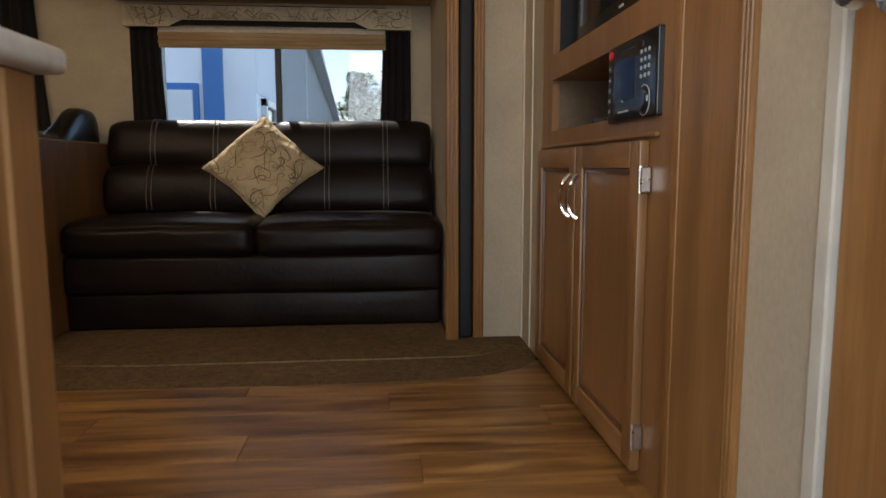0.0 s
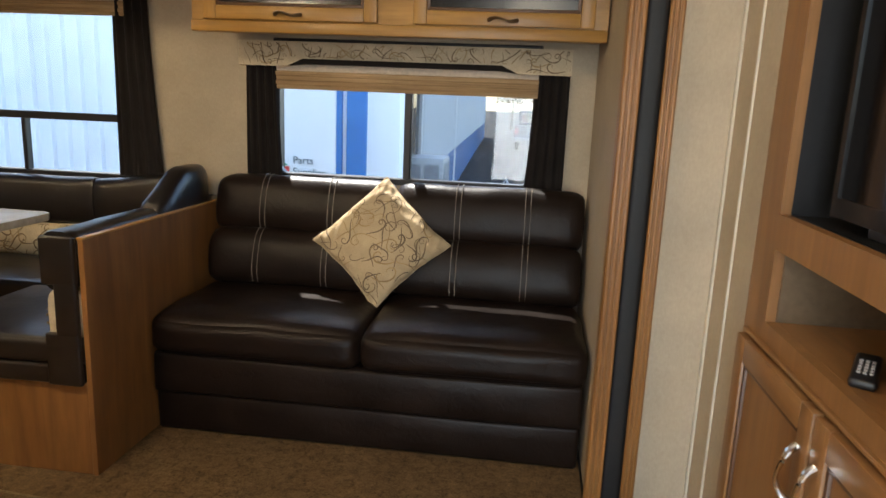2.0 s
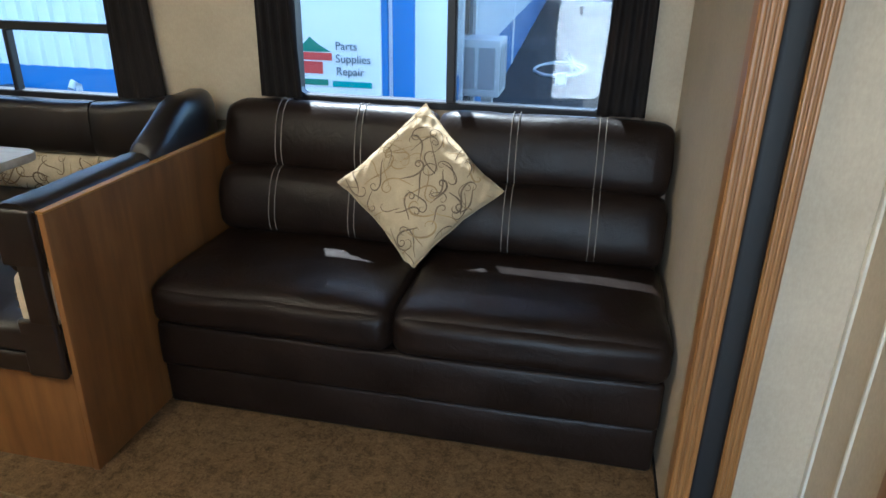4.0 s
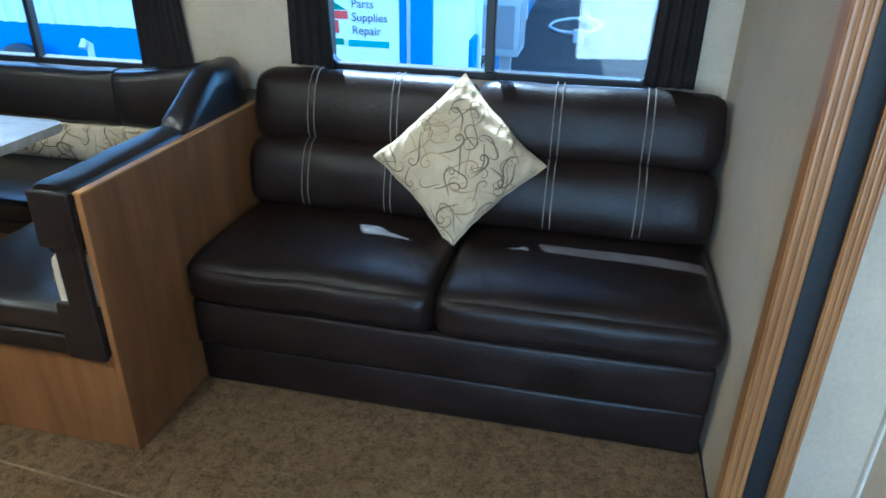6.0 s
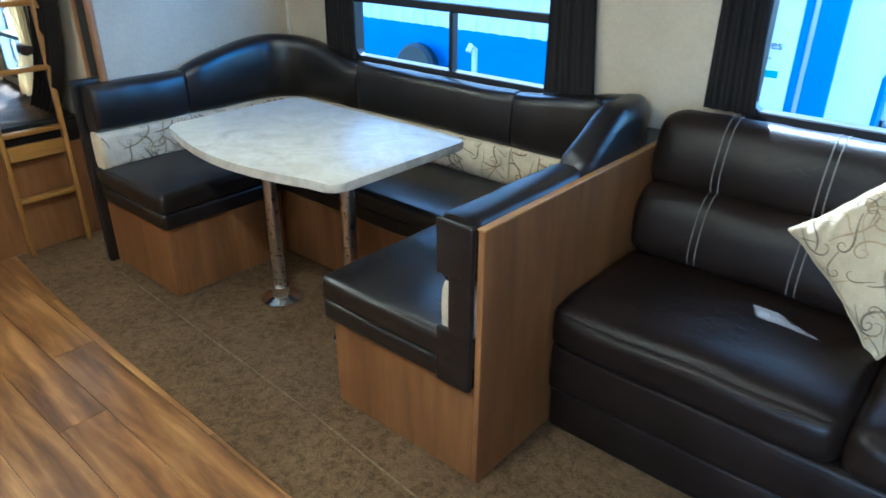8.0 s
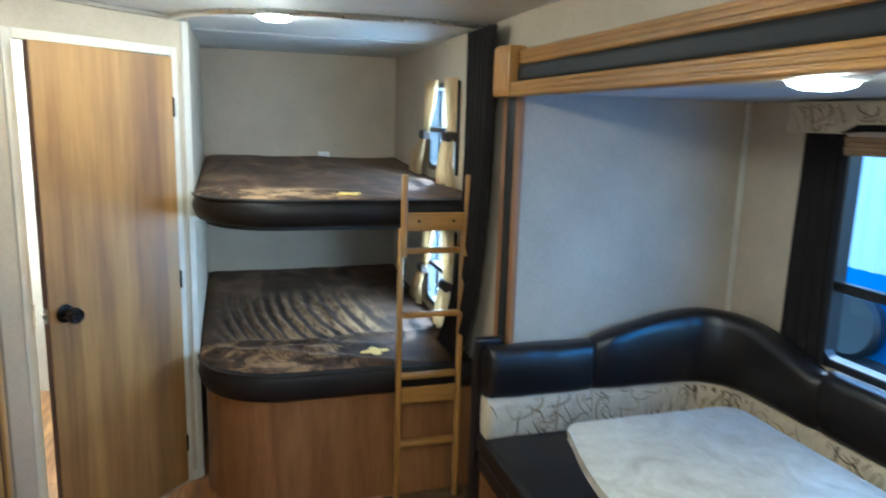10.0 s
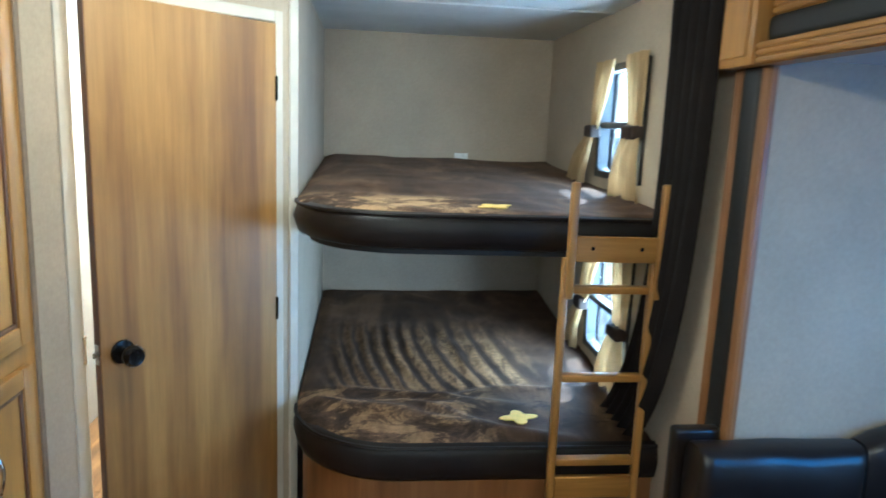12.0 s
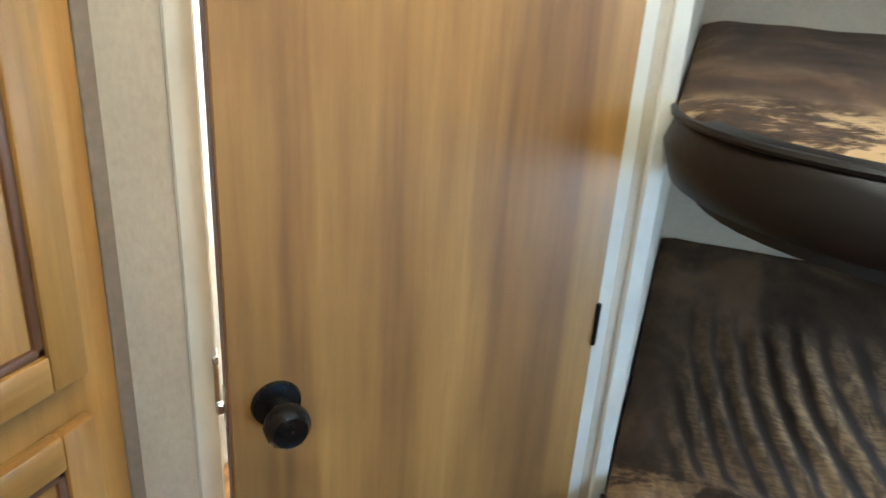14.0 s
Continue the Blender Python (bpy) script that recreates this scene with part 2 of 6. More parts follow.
    c = mix(n, l, op('MULTIPLY', smear, 0.85), c, (0.34, 0.21, 0.095))
    dark_n = op('MULTIPLY', op('MULTIPLY', op('SUBTRACT', 1.0, span(smear_n, 0.36, 0.47)), lower), span(x, -4.10, -4.0))
    c = mix(n, l, op('MULTIPLY', dark_n, 0.8), c, (0.016, 0.010, 0.007))
    # rubbed flakes in a band along the rounded front of the upper bunk
    chips = noise_tex(n, l, coords(n, l, (1.4, 1.0, 1.0), (0, 0, 0.3)), 8.0, 10.0, 0.80, 0.25)
    band = op('MULTIPLY', op('MULTIPLY', upper, span(x, -4.05, -3.88)), op('SUBTRACT', 1.0, span(y, 1.98, 2.32)))
    worn = op('MULTIPLY', span(chips, 0.47, 0.55), band)
    c = mix(n, l, op('MULTIPLY', worn, 0.9), c, (0.42, 0.285, 0.145))
    edge = op('MULTIPLY', op('SUBTRACT', 1.0, span(chips, 0.38, 0.46)), band)
    c = mix(n, l, op('MULTIPLY', edge, 0.7), c, (0.020, 0.012, 0.008))
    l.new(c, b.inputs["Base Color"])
    relief = op('ADD', op('MULTIPLY', noise_tex(n, l, v, 350.0, 3.0), 0.12), op('ADD', op('MULTIPLY', soft, 0.6), op('ADD', op('MULTIPLY', op('MULTIPLY', chips, band), 0.9), op('MULTIPLY', op('MULTIPLY', hatch, zone), 0.25))))
    bump(n, l, b, relief, 0.5, 0.012)
    b.inputs["Sheen Weight"].default_value = 0.08
    b.inputs["Sheen Roughness"].default_value = 0.4
    b.inputs["Sheen Tint"].default_value = (0.62, 0.42, 0.27, 1)
    return m


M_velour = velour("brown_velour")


def wallpaper(name, base):
    m, n, l, b = material(name, 0.7, 0, base, 0.3)
    v = coords(n, l)
    lin = noise_tex(n, l, coords(n, l, (1.0, 1.0, 0.35)), 220.0, 3.0)
    blot = noise_tex(n, l, v, 3.5, 4.0)
    c = ramp(n, l, blot, (0.3, tuple(0.9 * k for k in base)), (0.7, tuple(1.06 * k for k in base)))
    fleck = noise_tex(n, l, v, 75.0, 3.0, 0.6)
    lin = maths(n, l, 'ADD', maths(n, l, 'MULTIPLY', lin, 0.55), maths(n, l, 'MULTIPLY', fleck, 0.45))
    f = ramp(n, l, lin, (0.36, (0.88, 0.875, 0.865)), (0.64, (1.05, 1.05, 1.05)))
    l.new(mix(n, l, 0.7, c, f, 'MULTIPLY'), b.inputs["Base Color"])
    bump(n, l, b, lin, 0.15, 0.001)
    return m


M_wall = wallpaper("linen_wallboard", (0.435, 0.362, 0.265))
M_ceiling = wallpaper("ceiling_board", (0.62, 0.61, 0.58))


def speckle(name, dark, light, scale, rough=0.95, depth=0.004):
    m, n, l, b = material(name, rough, 0, light, 0.1)
    v = coords(n, l)
    a, d = noise_tex(n, l, v, scale, 5.0, 0.8, 0.6), noise_tex(n, l, v, 4.0, 4.0, 0.6)
    clump = noise_tex(n, l, v, scale * 0.22, 3.0, 0.6, 0.8)
    tuft = maths(n, l, 'ADD', maths(n, l, 'MULTIPLY', a, 0.62), maths(n, l, 'MULTIPLY', clump, 0.38))
    c = ramp(n, l, tuft, (0.37, dark), (0.64, light))
    f = ramp(n, l, d, (0.3, (0.74, 0.71, 0.68)), (0.7, (1.12, 1.12, 1.1)))
    l.new(mix(n, l, 0.8, c, f, 'MULTIPLY'), b.inputs["Base Color"])
    bump(n, l, b, a, 0.5, depth)
    return m


M_carpet = speckle("brown_carpet", (0.052, 0.032, 0.0165), (0.190, 0.122, 0.060), 150.0)
M_asphalt = speckle("asphalt", (0.025, 0.026, 0.028), (0.085, 0.085, 0.083), 60.0)


def laminate(name):
    m, n, l, b = material(name, 0.28, 0, (0.6, 0.57, 0.52), 0.5)
    v = coords(n, l)
    a, d = noise_tex(n, l, v, 5.5, 6.0, 0.65, 1.5), noise_tex(n, l, v, 26.0, 4.0, 0.6, 0.8)
    c = ramp(n, l, a, (0.3, (0.37, 0.335, 0.285)), (0.48, (0.50, 0.468, 0.41)), (0.7, (0.62, 0.60, 0.545)))
    f = ramp(n, l, d, (0.3, (0.86, 0.85, 0.83)), (0.62, (1.05, 1.05, 1.05)))
    l.new(mix(n, l, 0.8, c, f, 'MULTIPLY'), b.inputs["Base Color"])
    return m


M_laminate = laminate("marbled_laminate")


def simple(name, colour, rough=0.5, metal=0.0, grain=0.12, scale=60.0):
    m, n, l, b = material(name, rough, metal, colour)
    v = coords(n, l)
    a = noise_tex(n, l, v, scale, 4.0)
    c = ramp(n, l, a, (0.3, tuple((1 - grain) * k for k in colour)), (0.7, tuple((1 + grain) * k for k in colour)))
    l.new(c, b.inputs["Base Color"])
    rr = n.new("ShaderNodeMapRange")
    rr.inputs[3].default_value, rr.inputs[4].default_value = max(0.02, rough - 0.06), rough + 0.08
    l.new(a, rr.inputs[0])
    l.new(rr.outputs[0], b.inputs["Roughness"])
    return m


M_jamb = simple("cream_door_frame", (0.53, 0.49, 0.41), 0.55, 0.0, 0.10, 8.0)
M_chrome = simple("chrome", (0.8, 0.8, 0.8), 0.12, 1.0, 0.03)
M_nickel = simple("satin_nickel", (0.62, 0.60, 0.57), 0.28, 1.0, 0.05)
M_bronze = simple("bronze_pull", (0.22, 0.15, 0.08), 0.35, 0.9)
M_black = simple("black_plastic", (0.012, 0.012, 0.013), 0.35)
M_rubber = simple("black_seal", (0.005, 0.005, 0.0055), 0.62)
M_frame = simple("black_window_frame", (0.010, 0.010, 0.012), 0.4)
M_knob = simple("oil_black_metal", (0.015, 0.014, 0.014), 0.25, 0.6)
M_gloss = simple("gloss_black_plastic", (0.008, 0.008, 0.009), 0.14, 0.0, 0.05)
M_screen = simple("dark_screen", (0.006, 0.006, 0.007), 0.03, 0.0, 0.02, 2.0)
M_smoke = simple("smoked_door_insert", (0.012, 0.010, 0.009), 0.2)
M_thread = simple("grey_thread", (0.20, 0.175, 0.145), 0.8)
M_white = simple("white_plastic", (0.72, 0.72, 0.70), 0.45)
M_red = simple("red_button", (0.6, 0.02, 0.015), 0.4)
M_grey = simple("grey_print", (0.42, 0.43, 0.44), 0.5)
M_yellow = simple("yellow_tag", (0.78, 0.56, 0.13), 0.6)
M_print = simple("brown_scroll_ink", (0.150, 0.105, 0.062), 0.85, 0.0, 0.35, 12.0)
M_print_pale = simple("tan_scroll_ink", (0.30, 0.205, 0.095), 0.85, 0.0, 0.25, 12.0)
M_shade = wood("woven_shade", (0.24, 0.15, 0.075), (0.36, 0.24, 0.125), (0.46, 0.33, 0.19), (0.3, 3.0, 9.0), 0.8)
M_shade_pale = simple("pale_shade_band", (0.55, 0.47, 0.38), 0.8)
M_vent = simple("brown_floor_vent", (0.16, 0.11, 0.065), 0.4, 0.3)
M_hole = simple("duct_black", (0.01, 0.01, 0.01), 0.8)


def glass(name, tint=(1, 1, 1)):
    m, n, l, b = material(name, 0.0, 0, tint)
    out = n["Material Output"]
    tr, gl, ms = n.new("ShaderNodeBsdfTransparent"), n.new("ShaderNodeBsdfGlossy"), n.new("ShaderNodeMixShader")
    tr.inputs[0].default_value = (*tint, 1)
    gl.inputs["Roughness"].default_value = 0.02
    lw = n.new("ShaderNodeLayerWeight")
    lw.inputs[0].default_value = 0.5
    fac = maths(n, l, 'ADD', maths(n, l, 'MULTIPLY', maths(n, l, 'POWER', lw.outputs["Facing"], 4.0), 0.6), 0.03)
    l.new(fac, ms.inputs[0]), l.new(tr.outputs[0], ms.inputs[1]), l.new(gl.outputs[0], ms.inputs[2])
    l.new(ms.outputs[0], out.inputs[0])
    return m


M_glass = glass("window_glass", (0.93, 0.96, 0.98))


def glow(name, colour, power):
    m, n, l, b = material(name, 0.4, 0, (0.8, 0.8, 0.8))
    b.inputs["Emission Color"].default_value = (*colour, 1)
    b.inputs["Emission Strength"].default_value = power
    return m


M_lens = glow("lit_lamp_lens", LED, 14.0)

# ---- mesh helpers ----


def finish(name, bm, mat, smooth=0.6):
    me = bpy.data.meshes.new(name)
    bmesh.ops.recalc_face_normals(bm, faces=bm.faces)
    bm.to_mesh(me)
    bm.free()
    me.materials.append(mat)
    if smooth:
        for p in me.polygons:
            p.use_smooth = True
        me.set_sharp_from_angle(angle=smooth)
    return me


def part(name, bm, mat, parent=None, label="", smooth=0.6):
    ob = new(name, finish(name, bm, mat, smooth))
    if parent is not None:
        ob.parent = parent
    return tagged(ob, label)


def share(name, me, parent, x=0, y=0, z=0, rz=0):
    ob = new(name, me)
    ob.parent = parent
    ob.matrix_basis = pose(x, y, z, 0, 0, rz)
    return ob


def thing(name, label, category, group="", kind=""):
    return tagged(new(name), label, category, group, kind)


def setting(name, bm, mat, label, category, smooth=0.6):
    return tagged(part(name, bm, mat, None, "", smooth), label, category, "", "structure")


def box(bm, x0, y0, z0, x1, y1, z1, bev=0.0, seg=1, rot=None):
    g = bmesh.ops.create_cube(bm, size=1.0)
    vs = g["verts"]
    m = Matrix.Translation(((x0 + x1) / 2, (y0 + y1) / 2, (z0 + z1) / 2)) @ Matrix.Diagonal((abs(x1 - x0), abs(y1 - y0), abs(z1 - z0), 1))
    bmesh.ops.transform(bm, matrix=m, verts=vs)
    if bev:
        es = list({e for v in vs for e in v.link_edges})
        r = bmesh.ops.bevel(bm, geom=es, offset=bev, segments=seg, profile=0.5, affect='EDGES')
        vs = list({v for f in r["faces"] for v in f.verts} | {v for v in vs if v.is_valid})
    if rot is not None:
        bmesh.ops.transform(bm, matrix=rot, verts=vs)
    return vs


def solid(*args, **kw):
    bm = bmesh.new()
    box(bm, *args, **kw)
    return bm


def prism(bm, pts, a0, a1, axis="z"):
    """A closed outline swept along an axis. pts: pairs in the two other axes, in the order x, y, z."""
    def at(p, a):
        return {"z": (p[0], p[1], a), "y": (p[0], a, p[1]), "x": (a, p[0], p[1])}[axis]
    lo = [bm.verts.new(at(p, a0)) for p in pts]
    hi = [bm.verts.new(at(p, a1)) for p in pts]
    for i in range(len(pts)):
        j = (i + 1) % len(pts)
        bm.faces.new((lo[i], lo[j], hi[j], hi[i]))
    bm.faces.new(lo), bm.faces.new(hi)
    return lo + hi


def tube(bm, pts, r, sides=10, taper=None, flat=1.0):
    pts = [Vector(p) for p in pts]
    rings, up = [], Vector((0, 0, 1))
    for i, p in enumerate(pts):
        d = (pts[min(i + 1, len(pts) - 1)] - pts[max(i - 1, 0)]).normalized()
        ref = up if abs(d.z) < 0.95 else Vector((1, 0, 0))
        a = d.cross(ref).normalized()
        b = a.cross(d)
        rr = r * (taper[i] if taper else 1)
        rings.append([bm.verts.new(p + rr * (math.cos(t) * a + flat * math.sin(t) * b)) for t in (2 * math.pi * k / sides for k in range(sides))])
    for q, w in zip(rings, rings[1:]):
        for k in range(sides):
            bm.faces.new((q[k], q[(k + 1) % sides], w[(k + 1) % sides], w[k]))
    bm.faces.new(rings[0]), bm.faces.new(rings[-1])


def lathe(bm, prof, m=Matrix(), sides=28):
    """prof: (radius, height) along the local z axis, laid by m."""
    rings = []
    for r, h in prof:
        rings.append([bm.verts.new(m @ Vector((max(r, 1e-4) * math.cos(t), max(r, 1e-4) * math.sin(t), h))) for t in (2 * math.pi * k / sides for k in range(sides))])
    for q, w in zip(rings, rings[1:]):
        for k in range(sides):
            bm.faces.new((q[k], q[(k + 1) % sides], w[(k + 1) % sides], w[k]))
    bm.faces.new(rings[0]), bm.faces.new(rings[-1])


def soft_box(bm, lo, hi, r, n=(10, 10, 6), puff=(0, 0, 0), wrinkle=0.0, freq=6.0, m=None, shape=None):
    """A padded block: rounded edges of radius r, faces that swell by puff, and gentle wrinkles."""
    lo, hi = Vector(lo), Vector(hi)
    half, mid = (hi - lo) / 2, (hi + lo) / 2
    steps = []
    for a in range(3):
        e = min(r / half[a], 0.95)
        inner = [-1 + e + (2 - 2 * e) * k / n[a] for k in range(n[a] + 1)]
        edge = [-1 + e * (1 - math.cos(q)) for q in (0, 0.4, 0.8, 1.2)]
        steps.append(sorted(set(round(s, 5) for s in edge + inner + [-s for s in edge])))
    made = {}

    def vert(i, j, k):
        if (i, j, k) not in made:
            u = Vector((steps[0][i], steps[1][j], steps[2][k]))
            p = Vector(u[a] * half[a] for a in range(3))
            q = Vector(max(-half[a] + r, min(half[a] - r, p[a])) for a in range(3))
            d = p - q
            p = q + r * d.normalized() if d.length > 1e-7 else p
            for a in range(3):
                o1, o2 = (a + 1) % 3, (a + 2) % 3
                if puff[a]:
                    p[a] += puff[a] * u[a] * max(0, 1 - u[o1] ** 4) * max(0, 1 - u[o2] ** 4)
            p += mid
            if wrinkle:
                p += wrinkle * noise.noise_vector(p * freq) + 0.4 * wrinkle * noise.noise_vector(p * freq * 2.7)
            if shape:
                p = shape(p, u)
            made[i, j, k] = bm.verts.new(m @ p if m else p)
        return made[i, j, k]
    c = [len(s) - 1 for s in steps]
    for a in range(3):
        o1, o2 = (a + 1) % 3, (a + 2) % 3
        for side in (0, c[a]):
            for i in range(c[o1]):
                for j in range(c[o2]):
                    idx = []
                    for di, dj in ((0, 0), (1, 0), (1, 1), (0, 1)):
                        t = [0, 0, 0]
                        t[a], t[o1], t[o2] = side, i + di, j + dj
                        idx.append(vert(*t))
                    bm.faces.new(idx if side else idx[::-1])


def padded(*args, **kw):
    bm = bmesh.new()
    soft_box(bm, *args, **kw)
    return bm


def wall_with_holes(bm, axis, at0, at1, a0, a1, z0, z1, holes):
    """A thick wall between at0 and at1 across axis, from a0 to a1, cut through by holes (a0, a1, z0, z1)."""
    cuts = sorted({a0, a1, *(h[0] for h in holes), *(h[1] for h in holes)})
    rows = sorted({z0, z1, *(h[2] for h in holes), *(h[3] for h in holes)})

    def inside(a, z):
        return any(h[0] < a < h[1] and h[2] < z < h[3] for h in holes)
    na, nz = len(cuts) - 1, len(rows) - 1
    keep = [[not inside((cuts[i] + cuts[i + 1]) / 2, (rows[k] + rows[k + 1]) / 2) for k in range(nz)] for i in range(na)]
    made = {}

    def vert(i, k, s):
        if (i, k, s) not in made:
            w = (at0, at1)[s]
            made[i, k, s] = bm.verts.new((cuts[i], w, rows[k]) if axis == "y" else (w, cuts[i], rows[k]))
        return made[i, k, s]
    for i in range(na):
        for k in range(nz):
            if not keep[i][k]:
                continue
            for s in (0, 1):
                bm.faces.new([vert(i, k, s), vert(i + 1, k, s), vert(i + 1, k + 1, s), vert(i, k + 1, s)])
            for di, dk, e in ((-1, 0, ((0, 0), (0, 1))), (1, 0, ((1, 0), (1, 1))), (0, -1, ((0, 0), (1, 0))), (0, 1, ((0, 1), (1, 1)))):
                ii, kk = i + di, k + dk
                if not (0 <= ii < na and 0 <= kk < nz and keep[ii][kk]):
                    p, q = e
                    bm.faces.new([vert(i + p[0], k + p[1], 0), vert(i + q[0], k + q[1], 0), vert(i + q[0], k + q[1], 1), vert(i + p[0], k + p[1], 1)])
    return bm


def scrolls(parent, place, width, height, seed, size=1.0, inside=None):
    """Printed scrolls: tendrils that curl into open spirals, laid on a surface. place(a, b): the point and normal there."""
    rng = random.Random(seed)
    step = 0.050 * size
    inks = ((M_print, bmesh.new()), (M_print_pale, bmesh.new()))
    nx, ny = max(1, round(width / step)), max(1, round(height / step))
    for i in range(nx):
        for j in range(ny):
            a, b = (i + rng.uniform(0.1, 0.9)) * width / nx, (j + rng.uniform(0.1, 0.9)) * height / ny
            heading, hand = rng.uniform(0, 6.28), rng.choice((-1, 1))
            length, k0, k1 = size * rng.uniform(0.10, 0.24), rng.uniform(-16, 8) / size, rng.uniform(60, 150) / size
            n = int(length / (0.004 * size))
            bm = inks[rng.random() < 0.35][1]
            full = size * rng.uniform(0.0018, 0.0040)
            last = None
            for k in range(n + 1):
                f = k / n
                heading += hand * (k0 + (k1 - k0) * f ** 2.2) * length / n
                a, b = a + math.cos(heading) * length / n, b + math.sin(heading) * length / n
                if not (0.006 < a < width - 0.006 and 0.006 < b < height - 0.006) or (inside and not inside(a, b)):
                    last = None
                    continue
                w = full * (0.25 + 0.75 * math.sin(math.pi * min(1.0, 0.06 + f * 0.92)))
                pair = []
                for e in (-1, 1):
                    p, nrm = place(a - e * w * math.sin(heading), b + e * w * math.cos(heading))
                    pair.append(bm.verts.new(p + nrm * 0.0014))
                if last:
                    bm.faces.new((last[0], last[1], pair[1], pair[0]))
                last = pair
    for mat, bm in inks:
        loose = [v for v in bm.verts if not v.link_faces]
        bmesh.ops.delete(bm, geom=loose, context='VERTS')
        tagged(part("scroll_print", bm, mat, parent, "curling brown printed scrolls", 1.5), "", "", "", "stuff")


# ---- the large structure ----
LX, RX, BACK, MAIN = -3.217, 0.48, 3.70, 2.72          # slide-out side walls, its back wall, the coach's side wall
HALL = 0.40                                            # inner face of the entry wall
END = -5.25                                            # rear wall behind the bunks
PART = 0.77                                            # wall with the television cabinet

floor = setting("floor", solid(END, HALL, -0.10, 1.2, MAIN, -0.005), M_hole, "dark wood-look vinyl plank floor of the trailer", "floor")
carpet_edge = [(-3.62, 2.72), (-3.615, 2.31), (-3.3, 2.285), (-2.58, 2.255), (-1.33, 2.235), (-0.8, 2.18), (-0.1, 2.165), (0.40, 2.175), (0.56, 2.215), (0.68, 2.285), (0.742, 2.365), (0.765, 2.42), (0.765, 2.72)]
bm = bmesh.new()
prism(bm, carpet_edge, -0.004, 0.002)
crease = [(-3.25, 2.72), (-3.2, 2.56), (-1.7, 2.50), (-0.6, 2.42), (0.45, 2.43), (0.59, 2.445), (0.62, 2.49), (0.60, 2.72), (0.47, 2.73), (0.47, 3.69), (-3.21, 3.69), (-3.21, 2.73)]
prism(bm, crease, -0.004, 0.005)
carpet = setting("carpet", bm, M_carpet, "mottled brown carpet on the slide-out floor and its ramp", "carpet", 0.3)
bm = bmesh.new()
tube(bm, [(-3.1, 2.556, 0.004), (-1.7, 2.50, 0.004), (-0.6, 2.42, 0.004), (0.45, 2.43, 0.004), (0.57, 2.443, 0.004), (0.6, 2.47, 0.004)], 0.0035, 6)
setting("trim_carpet_seam", bm, speckle("worn_carpet_edge", (0.10, 0.070, 0.040), (0.27, 0.20, 0.11), 130.0), "worn pale crease across the brown carpet", "carpet seam")
setting("floor_slide_out", solid(LX - 0.03, MAIN, -0.12, RX + 0.03, BACK + 0.04, -0.006), M_hole, "slide-out floor under the carpet", "floor")

SOFA_WIN = (-0.885, 0.232, 0.905, 1.47)
DIN_WIN = (-2.715, -1.575, 0.855, 1.66)
BUNK_UP, BUNK_LOW = (-4.39, -3.96, 1.41, 1.80), (-4.37, -3.94, 0.70, 1.10)
bm = bmesh.new()
wall_with_holes(bm, "y", MAIN, MAIN + 0.06, END, 1.2, -0.10, CEIL, [(-3.31, 0.575, -0.2, 1.80), BUNK_UP, BUNK_LOW])
setting("wall_slide_side", bm, M_wall, "linen-textured beige wallboard beside the slide-out", "wall")
bm = bmesh.new()
wall_with_holes(bm, "y", BACK, BACK + 0.045, LX - 0.03, RX + 0.03, -0.12, 1.80, [SOFA_WIN, DIN_WIN])
setting("wall_slide_back", bm, M_wall, "linen-textured beige wall with two windows", "wall")
setting("wall_slide_rear_end", solid(LX - 0.03, MAIN - 0.02, -0.12, LX, BACK, 1.745), M_wall, "beige end wall beside the dinette", "wall")
setting("wall_slide_front_end", solid(RX, MAIN - 0.02, -0.12, RX + 0.03, BACK, 1.745), M_wall, "beige end wall beside the sofa", "wall")
setting("ceiling_slide_out", solid(LX - 0.03, MAIN - 0.02, 1.745, RX + 0.03, BACK, 1.785), M_ceiling, "pale ceiling board of the slide-out", "ceiling")
setting("ceiling", solid(END - 0.05, HALL - 0.06, CEIL, 1.2, MAIN + 0.06, CEIL + 0.05), M_ceiling, "pale grey ceiling board", "ceiling")
setting("wall_rear", solid(END - 0.05, HALL - 0.06, -0.1, END, MAIN + 0.06, CEIL), M_wall, "beige wallboard behind the bunks", "wall")
bm = bmesh.new()
wall_with_holes(bm, "y", HALL - 0.05, HALL, END, 1.2, -0.10, CEIL, [(-0.12, 0.60, -0.02, 1.86)])
setting("wall_entry", bm, M_wall, "beige wall with the open entry doorway", "wall")
setting("wall_bunk_side", solid(END, 1.525, -0.005, -4.005, 1.555, CEIL), M_wall, "beige wall between bunks and bathroom", "wall")
bm = bmesh.new()
wall_with_holes(bm, "x", PART, PART + 0.03, HALL, 1.045, -0.005, CEIL, [(0.42, 0.86, -0.01, 1.86)])
setting("wall_bedroom", bm, M_wall, "beige partition beside the bedroom door", "wall")
setting("wall_cabinet_side", solid(PART, 2.402, -0.005, PART + 0.03, MAIN, CEIL), M_wall, "beige strip of wall beside the cabinet", "wall")
setting("wall_bedroom_end", solid(1.17, HALL, -0.1, 1.2, MAIN, CEIL), M_wall, "plain wall behind the television cabinet", "wall")
# thin cream battens over the wallboard joints
bm = bmesh.new()
box(bm, PART - 0.006, 2.70, 0.0, PART + 0.002, MAIN, CEIL, 0.002)
box(bm, PART - 0.005, 2.55, 0.0, PART + 0.002, 2.562, CEIL, 0.002)
setting("trim_corner_batten", bm, M_jamb, "narrow cream batten over a wallboard joint", "trim")
bm = bmesh.new()
box(bm, LX - 0.002, BACK - 0.018, 0.4, LX + 0.016, BACK + 0.001, 1.745, 0.003)
